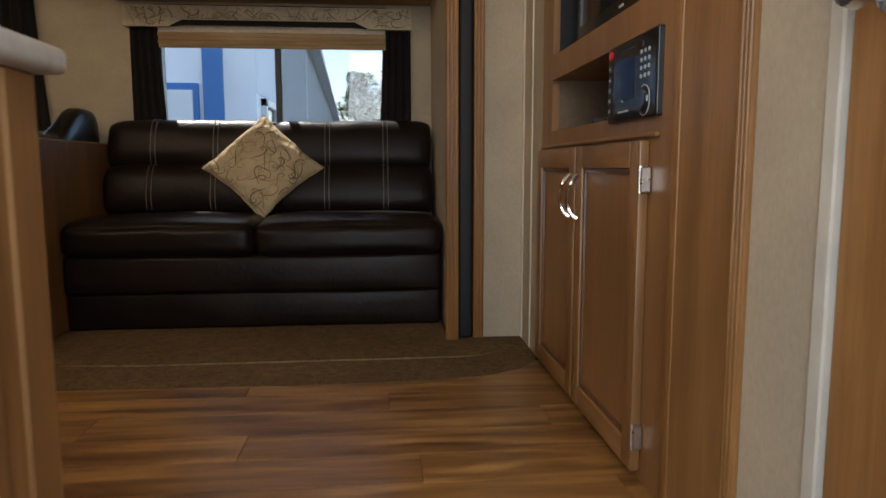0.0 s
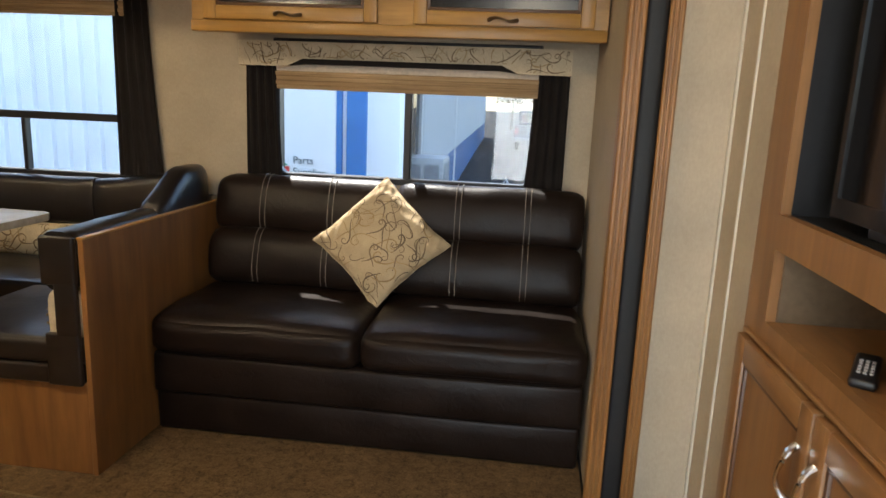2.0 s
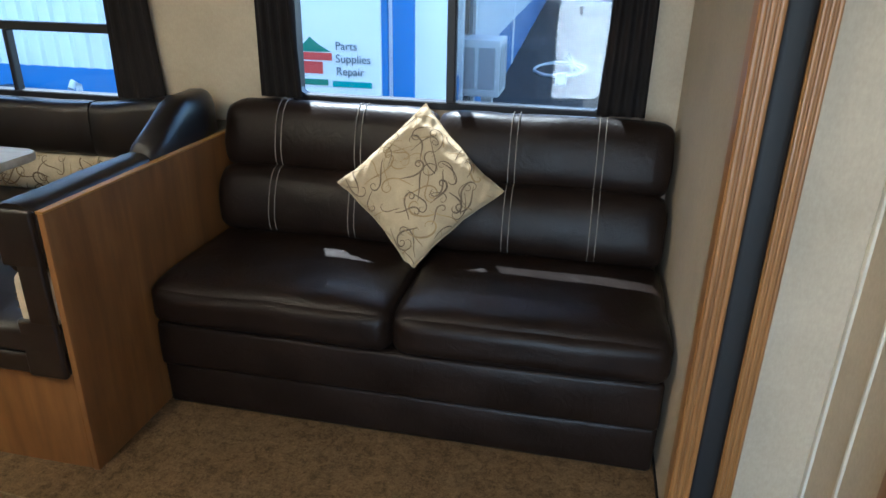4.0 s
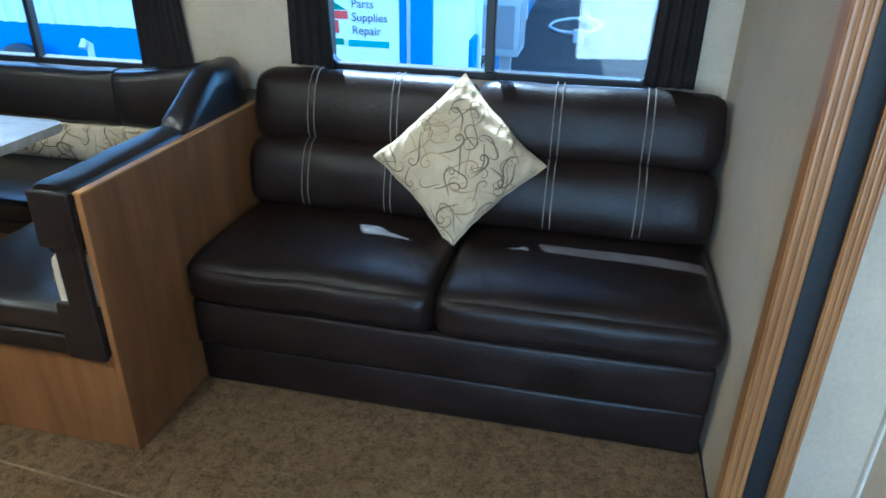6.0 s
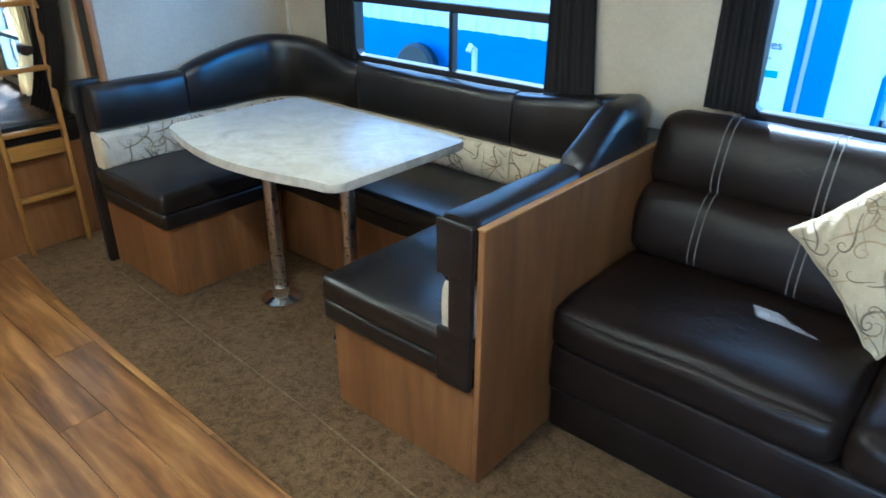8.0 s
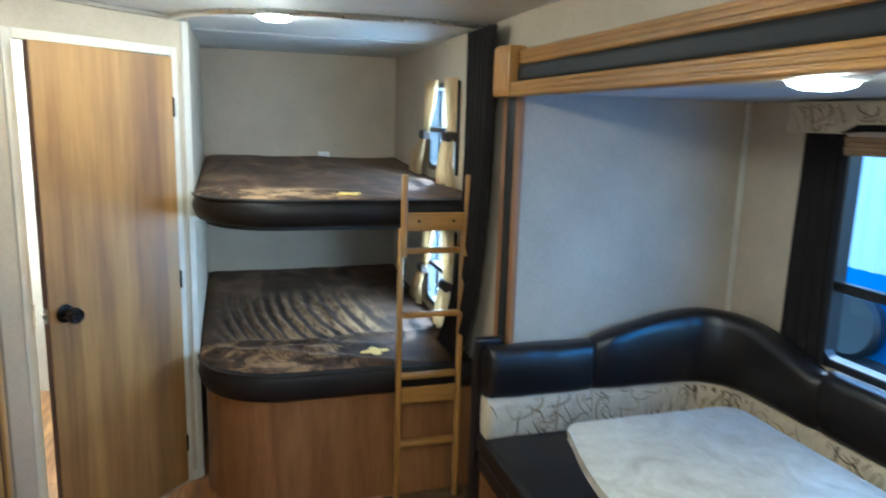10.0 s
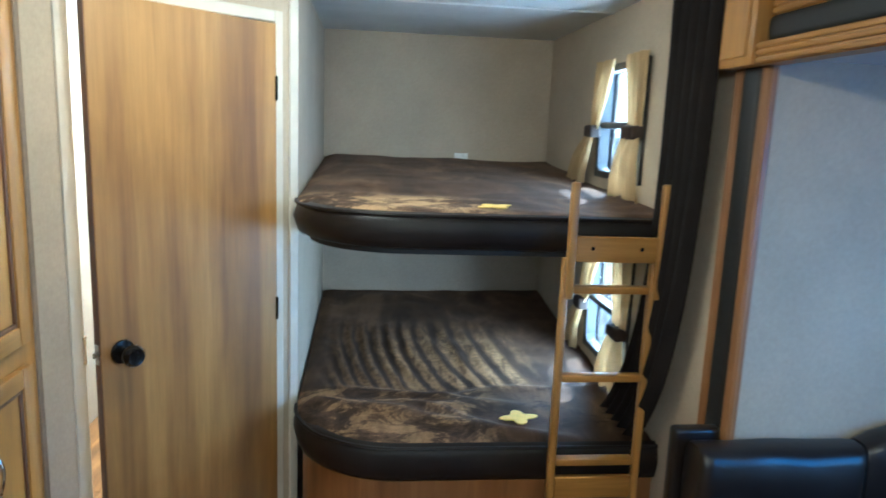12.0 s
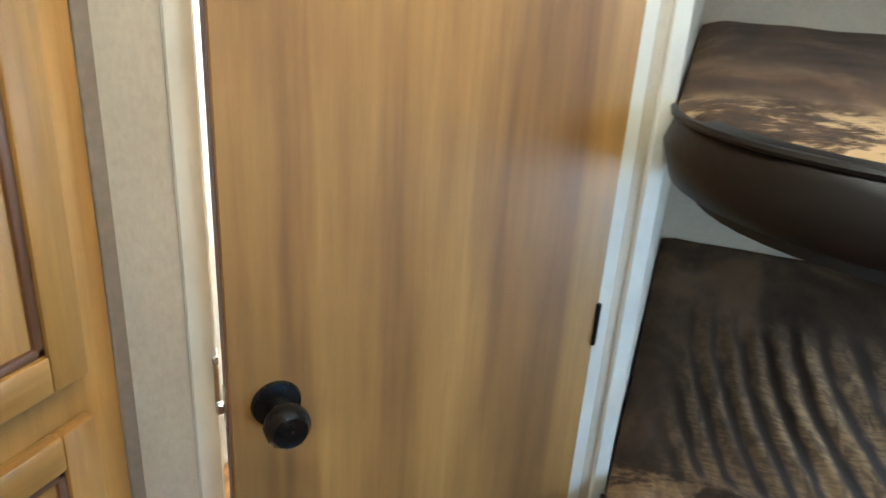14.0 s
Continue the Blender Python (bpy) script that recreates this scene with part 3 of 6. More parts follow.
setting("trim_slide_corner", bm, M_jamb, "cream corner batten behind the dinette", "trim")

# angled bathroom wall, with its doorway
A, B = Vector((-3.475, 0.955, 0)), Vector((-4.0, 1.552, 0))
run = (B - A).normalized()
out = Vector((-run.y, run.x, 0)) * -1                  # towards the room
if out.x < 0:
    out = -out
ANG = Matrix(((run.x, out.x, 0, A.x), (run.y, out.y, 0, A.y), (0, 0, 1, 0), (0, 0, 0, 1)))   # along the wall, out of it, up
LEN = (B - A).length
D0, D1, DTOP = LEN - 0.688, LEN - 0.085, 1.862
bm = bmesh.new()
wall_with_holes(bm, "y", -0.035, 0.0, 0.0, LEN, -0.005, CEIL, [(D0, D1, -0.01, DTOP)])
bm.transform(ANG)
setting("wall_bathroom", bm, M_wall, "angled beige wall round the bathroom door", "wall")
bm = bmesh.new()
for a0, a1, z0, z1 in ((D0 - 0.035, D0, 0, DTOP + 0.035), (D1, D1 + 0.03, 0, DTOP + 0.035), (D0, D1, DTOP, DTOP + 0.035)):
    box(bm, a0, -0.04, z0, a1, 0.006, z1, 0.003)
box(bm, LEN - 0.03, -0.02, 0, LEN + 0.004, 0.007, CEIL, 0.003)
bm.transform(ANG)
setting("trim_bathroom_door", bm, M_jamb, "cream frame round the bathroom door", "door frame")
bm = bmesh.new()
box(bm, 0.0, 0.0, 0.0, D0 - 0.036, 0.012, 0.05, 0.002)
box(bm, D1 + 0.031, 0.0, 0.0, LEN, 0.012, 0.05, 0.002)
bm.transform(ANG)
setting("baseboard_bathroom", bm, M_jamb, "pale baseboard at the foot of the bathroom wall", "baseboard")
bm = bmesh.new()
box(bm, D0, -0.03, 0.0, D1, 0.004, 0.012, 0.002)
bm.transform(ANG)
setting("trim_threshold", bm, M_jamb, "cream threshold under the bathroom door", "threshold")

bm = bmesh.new()
box(bm, 0.0, 0.0, CEIL - 0.018, LEN, 0.014, CEIL - 0.001, 0.003)
bm.transform(ANG)
setting("trim_bathroom_cornice", bm, simple("grey_brown_cornice", (0.28, 0.24, 0.19), 0.6), "thin grey-brown cornice over the bathroom wall", "trim")
bm = bmesh.new()
box(bm, -2.979, HALL, CEIL - 0.005, -2.961, MAIN, CEIL + 0.002, 0.002)
box(bm, -4.36, 1.556, CEIL - 0.005, -4.342, MAIN, CEIL + 0.002, 0.002)
setting("trim_ceiling_batten", bm, M_ceiling, "narrow pale battens over the ceiling joints", "trim")


def trim_strip(bm, lo, hi, proud_axis, along):
    """A moulded strip: a slab with three rounded ribs along it."""
    lo, hi = list(lo), list(hi)
    box(bm, *lo, *hi, 0.003)
    across = [a for a in range(3) if a not in (proud_axis, along)][0]
    w = (hi[across] - lo[across]) / 3
    for k in range(3):
        a, b = lo[:], hi[:]
        a[across], b[across] = lo[across] + w * k + 0.002, lo[across] + w * (k + 1) - 0.002
        a[proud_axis] -= 0.006
        b[proud_axis] = lo[proud_axis] + 0.002
        box(bm, *a, *b, 0.0045, 2)


def slide_trim():
    """Fluted wood with a black rubber seal, up both sides and over the top of the slide-out."""
    for name, strips in (("trim_slide_front", ((0.462, 0.510, 2.665), (0.572, 0.612, 2.694))), ("trim_slide_rear", ((-3.2225, -3.190, 2.700), (-3.338, -3.307, 2.698)))):
        bm = bmesh.new()
        for x0, x1, y0 in strips:
            trim_strip(bm, (x0, y0, 0.004), (x1, MAIN - 0.001, 1.80 if x1 > 0 else 1.73), 1, 2)
        setting(name, bm, M_trim, "fluted honey-wood trim beside a black seal", "trim")
    for name, x0, x1 in (("trim_seal_front", 0.510, 0.572), ("trim_seal_rear", -3.306, -3.2235)):
        bm = bmesh.new()
        soft_box(bm, (x0, 2.690 if x0 > 0 else 2.692, 0.004), (x1, 2.80, 1.84 if x0 > 0 else 1.74), 0.018, (2, 2, 8))
        setting(name, bm, M_rubber, "black rubber slide-out seal", "seal")
    bm = bmesh.new()
    trim_strip(bm, (-3.20, 2.665, 1.728), (0.462, MAIN, 1.778), 1, 0)
    trim_strip(bm, (-3.20, 2.694, 1.838), (0.62, MAIN - 0.001, 1.888), 1, 0)
    setting("trim_slide_header", bm, M_gold_x, "fluted honey-wood header over the slide-out", "trim")
    bm = bmesh.new()
    soft_box(bm, (-3.252, 2.690, 1.778), (0.60, 2.80, 1.84), 0.018, (8, 2, 2))
    setting("trim_seal_header", bm, M_rubber, "black rubber seal over the slide-out", "seal")
    bm = bmesh.new()
    box(bm, -3.355, 2.655, 1.728, -3.205, 2.719, 1.905, 0.004, 2)
    box(bm, -3.337, 2.649, 1.748, -3.225, 2.656, 1.885, 0.003)
    setting("trim_corner_block", bm, M_gold_z, "square honey-wood corner block of the slide-out trim", "trim")


slide_trim()

# ---- windows ----


def window(name, win, y, bars, label, face=-1):
    """A black-framed window with panes; bars: (x0, x1, z0, z1) of the mullions."""
    x0, x1, z0, z1 = win
    w = tagged(new(name), label, "window", "", "structure")
    bm = bmesh.new()
    f = 0.022
    for b in ((x0 - f, x0 + 0.006, z0 - f, z1 + f), (x1 - 0.006, x1 + f, z0 - f, z1 + f), (x0, x1, z0 - f, z0 + 0.006), (x0, x1, z1 - 0.006, z1 + f)):
        box(bm, b[0], y - 0.012, b[2], b[1], y + 0.05, b[3], 0.004)
    for cx, cz, sx, sz in ((x0, z0, 1, 1), (x1, z0, -1, 1), (x0, z1, 1, -1), (x1, z1, -1, -1)):
        pts = [(cx, cz)] + [(cx + sx * 0.055 * (1 - math.sin(a)), cz + sz * 0.055 * (1 - math.cos(a))) for a in (k * math.pi / 12 for k in range(7))]
        prism(bm, pts, y - 0.008, y + 0.03, "y")
    part("window_frame", bm, M_frame, w)
    for b in bars:
        part("mullion", solid(b[0], y - 0.006, b[2], b[1], y + 0.034, b[3], bev=0.004), M_frame, w)
    xs = sorted({x0, x1, *((b[0] + b[1]) / 2 for b in bars if b[1] - b[0] < b[3] - b[2] and b[3] - b[2] > 0.9 * (z1 - z0))})
    for a, b in zip(xs, xs[1:]):
        p = part("pane", solid(a, y + 0.016, z0, b, y + 0.020, z1), M_glass, w)
        p.visible_shadow = False
    return w


window_1 = window("window_1", SOFA_WIN, BACK, [(-0.322, -0.290, 0.905, 1.47)], "wide black-framed sliding window behind the sofa")
# dark see-through sheet added behind the right pane to weaken the sun
screen, sn, sl, sb = material("sun_dimming_screen", 0.9, 0, (0.02, 0.02, 0.022), 0.1)
clear, blend = sn.new("ShaderNodeBsdfTransparent"), sn.new("ShaderNodeMixShader")
blend.inputs[0].default_value = 0.3
sl.new(clear.outputs[0], blend.inputs[1]), sl.new(sb.outputs[0], blend.inputs[2])
sl.new(blend.outputs[0], sn["Material Output"].inputs[0])
part("sun_dimming_screen", solid(-0.292, BACK + 0.026, 0.911, 0.226, BACK + 0.0265, 1.464), screen, window_1, "fine dark screen added to weaken the sun")
window("window_2", DIN_WIN, BACK, [(-2.715, -1.575, 1.098, 1.132), (-2.14, -2.118, 0.855, 1.10)], "large black-framed window with a lower vent row over the dinette")
window("window_3", BUNK_UP, MAIN, [(-4.39, -3.96, 1.58, 1.605)], "small black-framed window beside the upper bunk")
window("window_4", BUNK_LOW, MAIN, [(-4.37, -3.94, 0.88, 0.905)], "small black-framed window beside the lower bunk")


def valance(x0, x1, z0, z1, drop, y0, label):
    """A padded box valance: scroll cloth on a board whose lower edge steps up in the middle under a dark lip."""
    v = thing("window_valance", label, "valance")
    bm = bmesh.new()
    s0, s1 = x0 + 0.17 * (x1 - x0), x1 - 0.17 * (x1 - x0)
    outline = [(x0, z0), (s0 - 0.02, z0), (s0 + 0.05, z0 + drop), (s1 - 0.05, z0 + drop), (s1 + 0.02, z0), (x1, z0), (x1, z1), (x0, z1)]
    prism(bm, outline, y0, y0 + 0.025, "y")
    for s in (x0, x1 - 0.012):
        box(bm, s, y0 + 0.02, z0, s + 0.012, BACK - 0.002, z1)
    board = part("board", bm, M_scroll_small, v)

    def clear(a, b):
        x = x0 + a
        return b > drop + 0.006 or not s0 - 0.035 < x < s1 + 0.035
    scrolls(board, lambda a, b: (Vector((x0 + a, y0, z0 + b)), Vector((0, -1, 0))), x1 - x0, z1 - z0, 5, 0.7, clear)
    bm = bmesh.new()
    prism(bm, [(s0 - 0.02, z0 + 0.002), (s0 + 0.05, z0 + drop - 0.022), (s1 - 0.05, z0 + drop - 0.022), (s1 + 0.02, z0 + 0.002), (s1 - 0.045, z0 + drop), (s0 + 0.045, z0 + drop)], y0 - 0.003, y0 + 0.02, "y")
    part("lip", bm, M_curtain, v, "dark brown cloth lip")
    return v


def roller_shade(x0, x1, z0, z1, y):
    s = thing("pleated_blind", "raised tan woven window shade with a pale top band", "blind")
    bm = bmesh.new()
    n = 4
    for k in range(n):
        a, b = z0 + (z1 - z0) * 0.62 * k / n, z0 + (z1 - z0) * 0.62 * (k + 1) / n
        box(bm, x0, y - 0.010 - 0.003 * (k % 2), a, x1, y + 0.006, b, 0.0025, 1)
    part("folds", bm, M_shade, s)
    part("band", solid(x0, y - 0.008, z0 + (z1 - z0) * 0.62, x1, y + 0.004, z1, bev=0.004), M_shade_pale, s, "pale woven top band")


def curtain_panel(x0, x1, z0, z1, y, flare=0.0, folds=4):
    """A narrow gathered panel hanging flat against the window's side; flare widens its foot."""
    c = thing("window_curtain", "narrow dark brown curtain panel hanging at the window", "curtain", "dark window curtains")
    bm = bmesh.new()
    nu, nv = folds * 8, 14
    grid = []
    for j in range(nv + 1):
        t = j / nv
        row = []
        for i in range(nu + 1):
            u = i / nu
            xa, xb = (x0, x1 + flare * (1 - t) ** 1.5) if flare > 0 else (x0 + flare * (1 - t) ** 1.5, x1)
            row.append((xa + (xb - xa) * u, y + 0.010 * math.sin(u * folds * 2 * math.pi + 0.7 * t) * (0.6 + 0.4 * t), z0 + (z1 - z0) * t))
        grid.append(row)
    front = [[bm.verts.new(p) for p in r] for r in grid]
    rear = [[bm.verts.new((p[0], p[1] + 0.004, p[2])) for p in r] for r in grid]
    for j in range(nv):
        for i in range(nu):
            bm.faces.new((front[j][i], front[j][i + 1], front[j + 1][i + 1], front[j + 1][i]))
            bm.faces.new((rear[j][i], rear[j + 1][i], rear[j + 1][i + 1], rear[j][i + 1]))
    for j in range(nv):
        for i in (0, nu):
            bm.faces.new((front[j][i], front[j + 1][i], rear[j + 1][i], rear[j][i]))
    for i in range(nu):
        for j in (0, nv):
            bm.faces.new((front[j][i], front[j][i + 1], rear[j][i + 1], rear[j][i]))
    part("cloth", bm, M_curtain, c, smooth=1.2)


valance(-1.038, 0.374, 1.372, 1.474, 0.032, BACK - 0.075, "scroll-print cloth valance over the sofa window")
roller_shade(-0.90, 0.245, 1.278, 1.40, BACK - 0.022)
curtain_panel(-1.025, -0.882, 0.90, 1.385, BACK - 0.030, 0.02)
curtain_panel(0.230, 0.372, 0.90, 1.375, BACK - 0.030, -0.02)
valance(-2.93, -1.46, 1.632, 1.735, 0.03, BACK - 0.075, "scroll-print cloth valance over the dinette window")
roller_shade(-2.72, -1.57, 1.562, 1.66, BACK - 0.022)
curtain_panel(-2.895, -2.712, 0.84, 1.64, BACK - 0.030, 0.02)
curtain_panel(-1.640, -1.475, 0.86, 1.64, BACK - 0.030, 0.05)

# ---- sofa corner ----


def roll(bm, x0, x1, prof, end=0.05, n=14, sag=0.0):
    """A stuffed roll: a closed outline in y and z swept along x, drawn in towards its ends."""
    cy, cz = sum(p[0] for p in prof) / len(prof), sum(p[1] for p in prof) / len(prof)
    rings = []
    xs = [x0 + (x1 - x0) * k / n for k in range(n + 1)]
    xs = sorted(set(xs + [x0 + end * (1 - math.cos(q)) for q in (0.5, 0.9, 1.3)] + [x1 - end * (1 - math.cos(q)) for q in (0.5, 0.9, 1.3)]))
    for x in xs:
        d = min(x - x0, x1 - x, end)
        s = 0.74 + 0.26 * math.sqrt(max(0.0, 1 - (1 - d / end) ** 2))
        ring = []
        for k, (y, z) in enumerate(prof):
            w = noise.noise_vector(Vector((x * 7, y * 9, z * 9))) * 0.005 + noise.noise_vector(Vector((x * 22, y * 14, z * 14))) * 0.003
            ring.append(bm.verts.new((x + w.x, cy + (y - cy) * s + w.y, cz + (z - cz) * s + w.z)))
        rings.append(ring)
    m = len(prof)
    for q, w in zip(rings, rings[1:]):
        for k in range(m):
            bm.faces.new((q[k], q[(k + 1) % m], w[(k + 1) % m], w[k]))
    bm.faces.new(rings[0]), bm.faces.new(rings[-1])


def oval(cy, cz, ry, rz, tilt, n=26, power=2.6):
    pts = []
    for k in range(n):
        a = 2 * math.pi * k / n
        c, s = math.cos(a), math.sin(a)
        u = ry * math.copysign(abs(c) ** (2 / power), c)
        v = rz * math.copysign(abs(s) ** (2 / power), s)
        pts.append((cy + u * math.cos(tilt) - v * math.sin(tilt), cz + u * math.sin(tilt) + v * math.cos(tilt)))
    return pts


def seam(bm, x, prof, keep, lift=0.0015):
    cy, cz = sum(p[0] for p in prof) / len(prof), sum(p[1] for p in prof) / len(prof)
    pts = []
    for y, z in prof:
        if keep(y - cy, z - cz):
            d = Vector((y - cy, z - cz)).normalized() * lift
            pts.append((x, y + d.x, z + d.y))
    # start the run at its gap, so that it does not cross the roll
    if len(pts) > 3:
        gaps = [(Vector(pts[i]) - Vector(pts[i - 1])).length for i in range(len(pts))]
        k = gaps.index(max(gaps))
        pts = pts[k:] + pts[:k]
        tube(bm, pts, 0.0017, 5)


def sofa():
    s = thing("sofa", "dark brown leather two-seat jackknife sofa with pale double stitching", "sofa")
    x0, x1, xm = -1.092, 0.462, -0.315
    for z0, z1, y0 in ((0.004, 0.158, 2.960), (0.158, 0.312, 2.945)):
        part("front_panel", padded((x0, y0, z0), (x1, 3.12, z1 + 0.004), 0.018, (14, 2, 3), (0, 0.008, 0), 0.003, 5), M_leather, s)
    part("base", padded((x0 + 0.01, 3.08, 0.004), (x1 - 0.01, 3.62, 0.34), 0.01, (4, 3, 3)), M_vinyl, s)
    for a, b in ((x0 - 0.005, xm), (xm, x1 + 0.005)):
        def sag(p, u):
            front = max(0.0, (3.08 - p.y) / 0.18)
            return Vector((p.x, p.y, p.z - 0.022 * min(front, 1.0) ** 2 * max(0.0, min(1.0, (p.z - 0.36) / 0.09))))
        part("seat_cushion", padded((a + 0.0008, 2.925, 0.312), (b - 0.0008, 3.44, 0.462), 0.042, (18, 14, 5), (0.004, 0.012, 0.016), 0.005, 5, None, sag), M_leather, s)
    upper = oval(3.560, 0.785, 0.088, 0.128, -0.30)
    lower = oval(3.470, 0.570, 0.090, 0.125, -0.30)
    part("back_frame", padded((x0 + 0.01, 3.56, 0.30), (x1 - 0.01, 3.69, 0.84), 0.03, (4, 2, 4)), M_vinyl, s)
    for a, b, seams in ((x0, xm - 0.004, (-0.875, -0.582)), (xm + 0.004, x1, (-0.048, 0.235))):
        for prof, nm in ((upper, "back_roll"), (lower, "lumbar_roll")):
            bm = bmesh.new()
            roll(bm, a, b, prof, 0.085)
            cushion = part(nm, bm, M_leather, s, smooth=1.2)
            for x in seams:
                for dx in (-0.011, 0.011):
                    bm = bmesh.new()
                    seam(bm, x + dx, prof, lambda u, v: u < 0.03 and v > (-0.12 if nm == "back_roll" else -0.10), 0.003)
                    part("stitching", bm, M_thread, cushion, "pale grey stitch line")
    return s


sofa()


def throw_pillow():
    """A square pillow on its corner, leaning on the sofa back: full in the middle, thin at the corners, its sides bent back."""
    bm = bmesh.new()
    n, half = 56, 0.199
    m = Matrix.Translation((-0.345, 3.385, 0.690)) @ pose(0, 0, 0, -29, 0, 4).to_3x3().to_4x4() @ Matrix.Rotation(radians(45), 4, 'Y')

    def at(u, v, side):
        rim = (1 - u * u) * (1 - v * v)
        p = Vector((u * half * (1 - 0.075 * (1 - v * v) * u * u), side * 0.060 * max(0.0, rim) ** 0.42, v * half * (1 - 0.075 * (1 - u * u) * v * v)))
        p += noise.noise_vector(p * 11) * 0.006 + noise.noise_vector(p * 26) * 0.0025
        p.y += side * 0.005 * math.sin(30 * (u + 0.55 * v)) * abs(u * v) + side * 0.004 * math.sin(22 * (v - 0.4 * u)) * max(0.0, abs(v) - 0.45)
        if rim < 1e-6:
            p.y = 0.0
        p.y += 0.32 * (0.707 * (p.x + p.z)) ** 2
        return p
    made = {}

    def vert(s, i, j):
        edge = i in (0, n) or j in (0, n)
        key = (0 if edge else s, i, j)
        if key not in made:
            made[key] = bm.verts.new(m @ at(2 * i / n - 1, 2 * j / n - 1, (-1, 1)[s]))
        return made[key]
    for s in (0, 1):
        for j in range(n):
            for i in range(n):
                bm.faces.new([vert(s, *c) for c in ((i, j), (i + 1, j), (i + 1, j + 1), (i, j + 1))])
    ob = part("throw_pillow", bm, M_scroll, None, "", 1.4)
    tagged(ob, "beige scroll-print throw pillow leaning on its corner", "pillow")

    def place(a, b):
        u, v = a / half - 1, b / half - 1
        p, q, r = at(u, v, -1), at(u + 0.02, v, -1), at(u, v + 0.02, -1)
        nrm = (q - p).cross(r - p).normalized()
        if nrm.y > 0:
            nrm = -nrm
        return m @ p, (m.to_3x3() @ nrm).normalized()
    scrolls(ob, place, 2 * half, 2 * half, 11, 0.85)
    bm = bmesh.new()
    rim = [m @ at(-1 + 2 * k / 30, -1, 1) for k in range(30)] + [m @ at(1, -1 + 2 * k / 30, 1) for k in range(30)]
    rim += [m @ at(1 - 2 * k / 30, 1, 1) for k in range(30)] + [m @ at(-1, 1 - 2 * k / 30, 1) for k in range(31)]
    tube(bm, rim, 0.0028, 6)
    part("seam", bm, M_scroll, ob, "", 1.4)


throw_pillow()


def cabinet_door(name, parent, axis, face, a0, a1, z0, z1, mats, insert=None, thick=0.02, stile=0.055, sign=-1, label=""):
    """A framed door lying on the plane axis = face, proud of it by thick towards sign; a0..a1 along the other level axis."""
    mz, ma, mp = mats
    f0, f1 = sorted((face, face + sign * thick))

    def slab(bm, b0, b1, c0, c1, d0, d1, bev=0.004, seg=2):
        if axis == "x":
            box(bm, d0, b0, c0, d1, b1, c1, bev, seg)
        else:
            box(bm, b0, d0, c0, b1, d1, c1, bev, seg)
    bm = bmesh.new()
    slab(bm, a0, a0 + stile, z0, z1, f0, f1)
    door = part(name, bm, mz, parent, label)
    bm = bmesh.new()
    slab(bm, a1 - stile, a1, z0, z1, f0, f1)
    part("stile", bm, mz, door)
    for r0, r1 in ((z0, z0 + stile), (z1 - stile, z1)):
        bm = bmesh.new()
        slab(bm, a0 + stile, a1 - stile, r0, r1, f0, f1)
        part("rail", bm, ma, door)
    inner = 0.012
    g0, g1 = sorted((face, face + sign * thick * 0.45))
    bm = bmesh.new()
    slab(bm, a0 + stile - 0.004, a1 - stile + 0.004, z0 + stile - 0.004, z1 - stile + 0.004, g0, g1, 0)
    part("panel", bm, insert or mp, door)
    # dark bead all round: the shade at the panel's edge, put into the wood colour
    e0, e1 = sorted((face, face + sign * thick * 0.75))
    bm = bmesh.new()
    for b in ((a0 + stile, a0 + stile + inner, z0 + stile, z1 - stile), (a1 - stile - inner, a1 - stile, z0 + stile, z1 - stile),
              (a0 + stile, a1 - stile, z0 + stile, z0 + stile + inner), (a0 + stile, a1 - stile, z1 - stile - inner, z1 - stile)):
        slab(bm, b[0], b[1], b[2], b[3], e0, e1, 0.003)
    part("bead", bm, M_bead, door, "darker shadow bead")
    return door


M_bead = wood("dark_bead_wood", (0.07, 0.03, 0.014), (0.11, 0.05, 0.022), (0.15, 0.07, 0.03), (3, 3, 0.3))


def pull(parent, axis, face, a, z, length, mat, upright=True, sign=-1, label="arched metal pull"):
    """An arched cabinet pull with flared feet."""
    bm = bmesh.new()
    pts, taper = [], []
    for k in range(15):
        t = k / 14
        rise = 0.028 * math.sin(math.pi * t) ** 0.6
        lean = 0.006 * math.sin(2 * math.pi * t)
        s = (t - 0.5) * length
        o = face + sign * (0.003 + rise)
        if axis == "x":
            pts.append((o, a + (lean if upright else s), z + (s if upright else lean)))
        else:
            pts.append((a + (lean if upright else s), o, z + (s if upright else lean)))
        taper.append(1.5 - 0.75 * math.sin(math.pi * t))
    tube(bm, pts, 0.0055, 9, taper)
    return part("handle", bm, mat, parent, label)


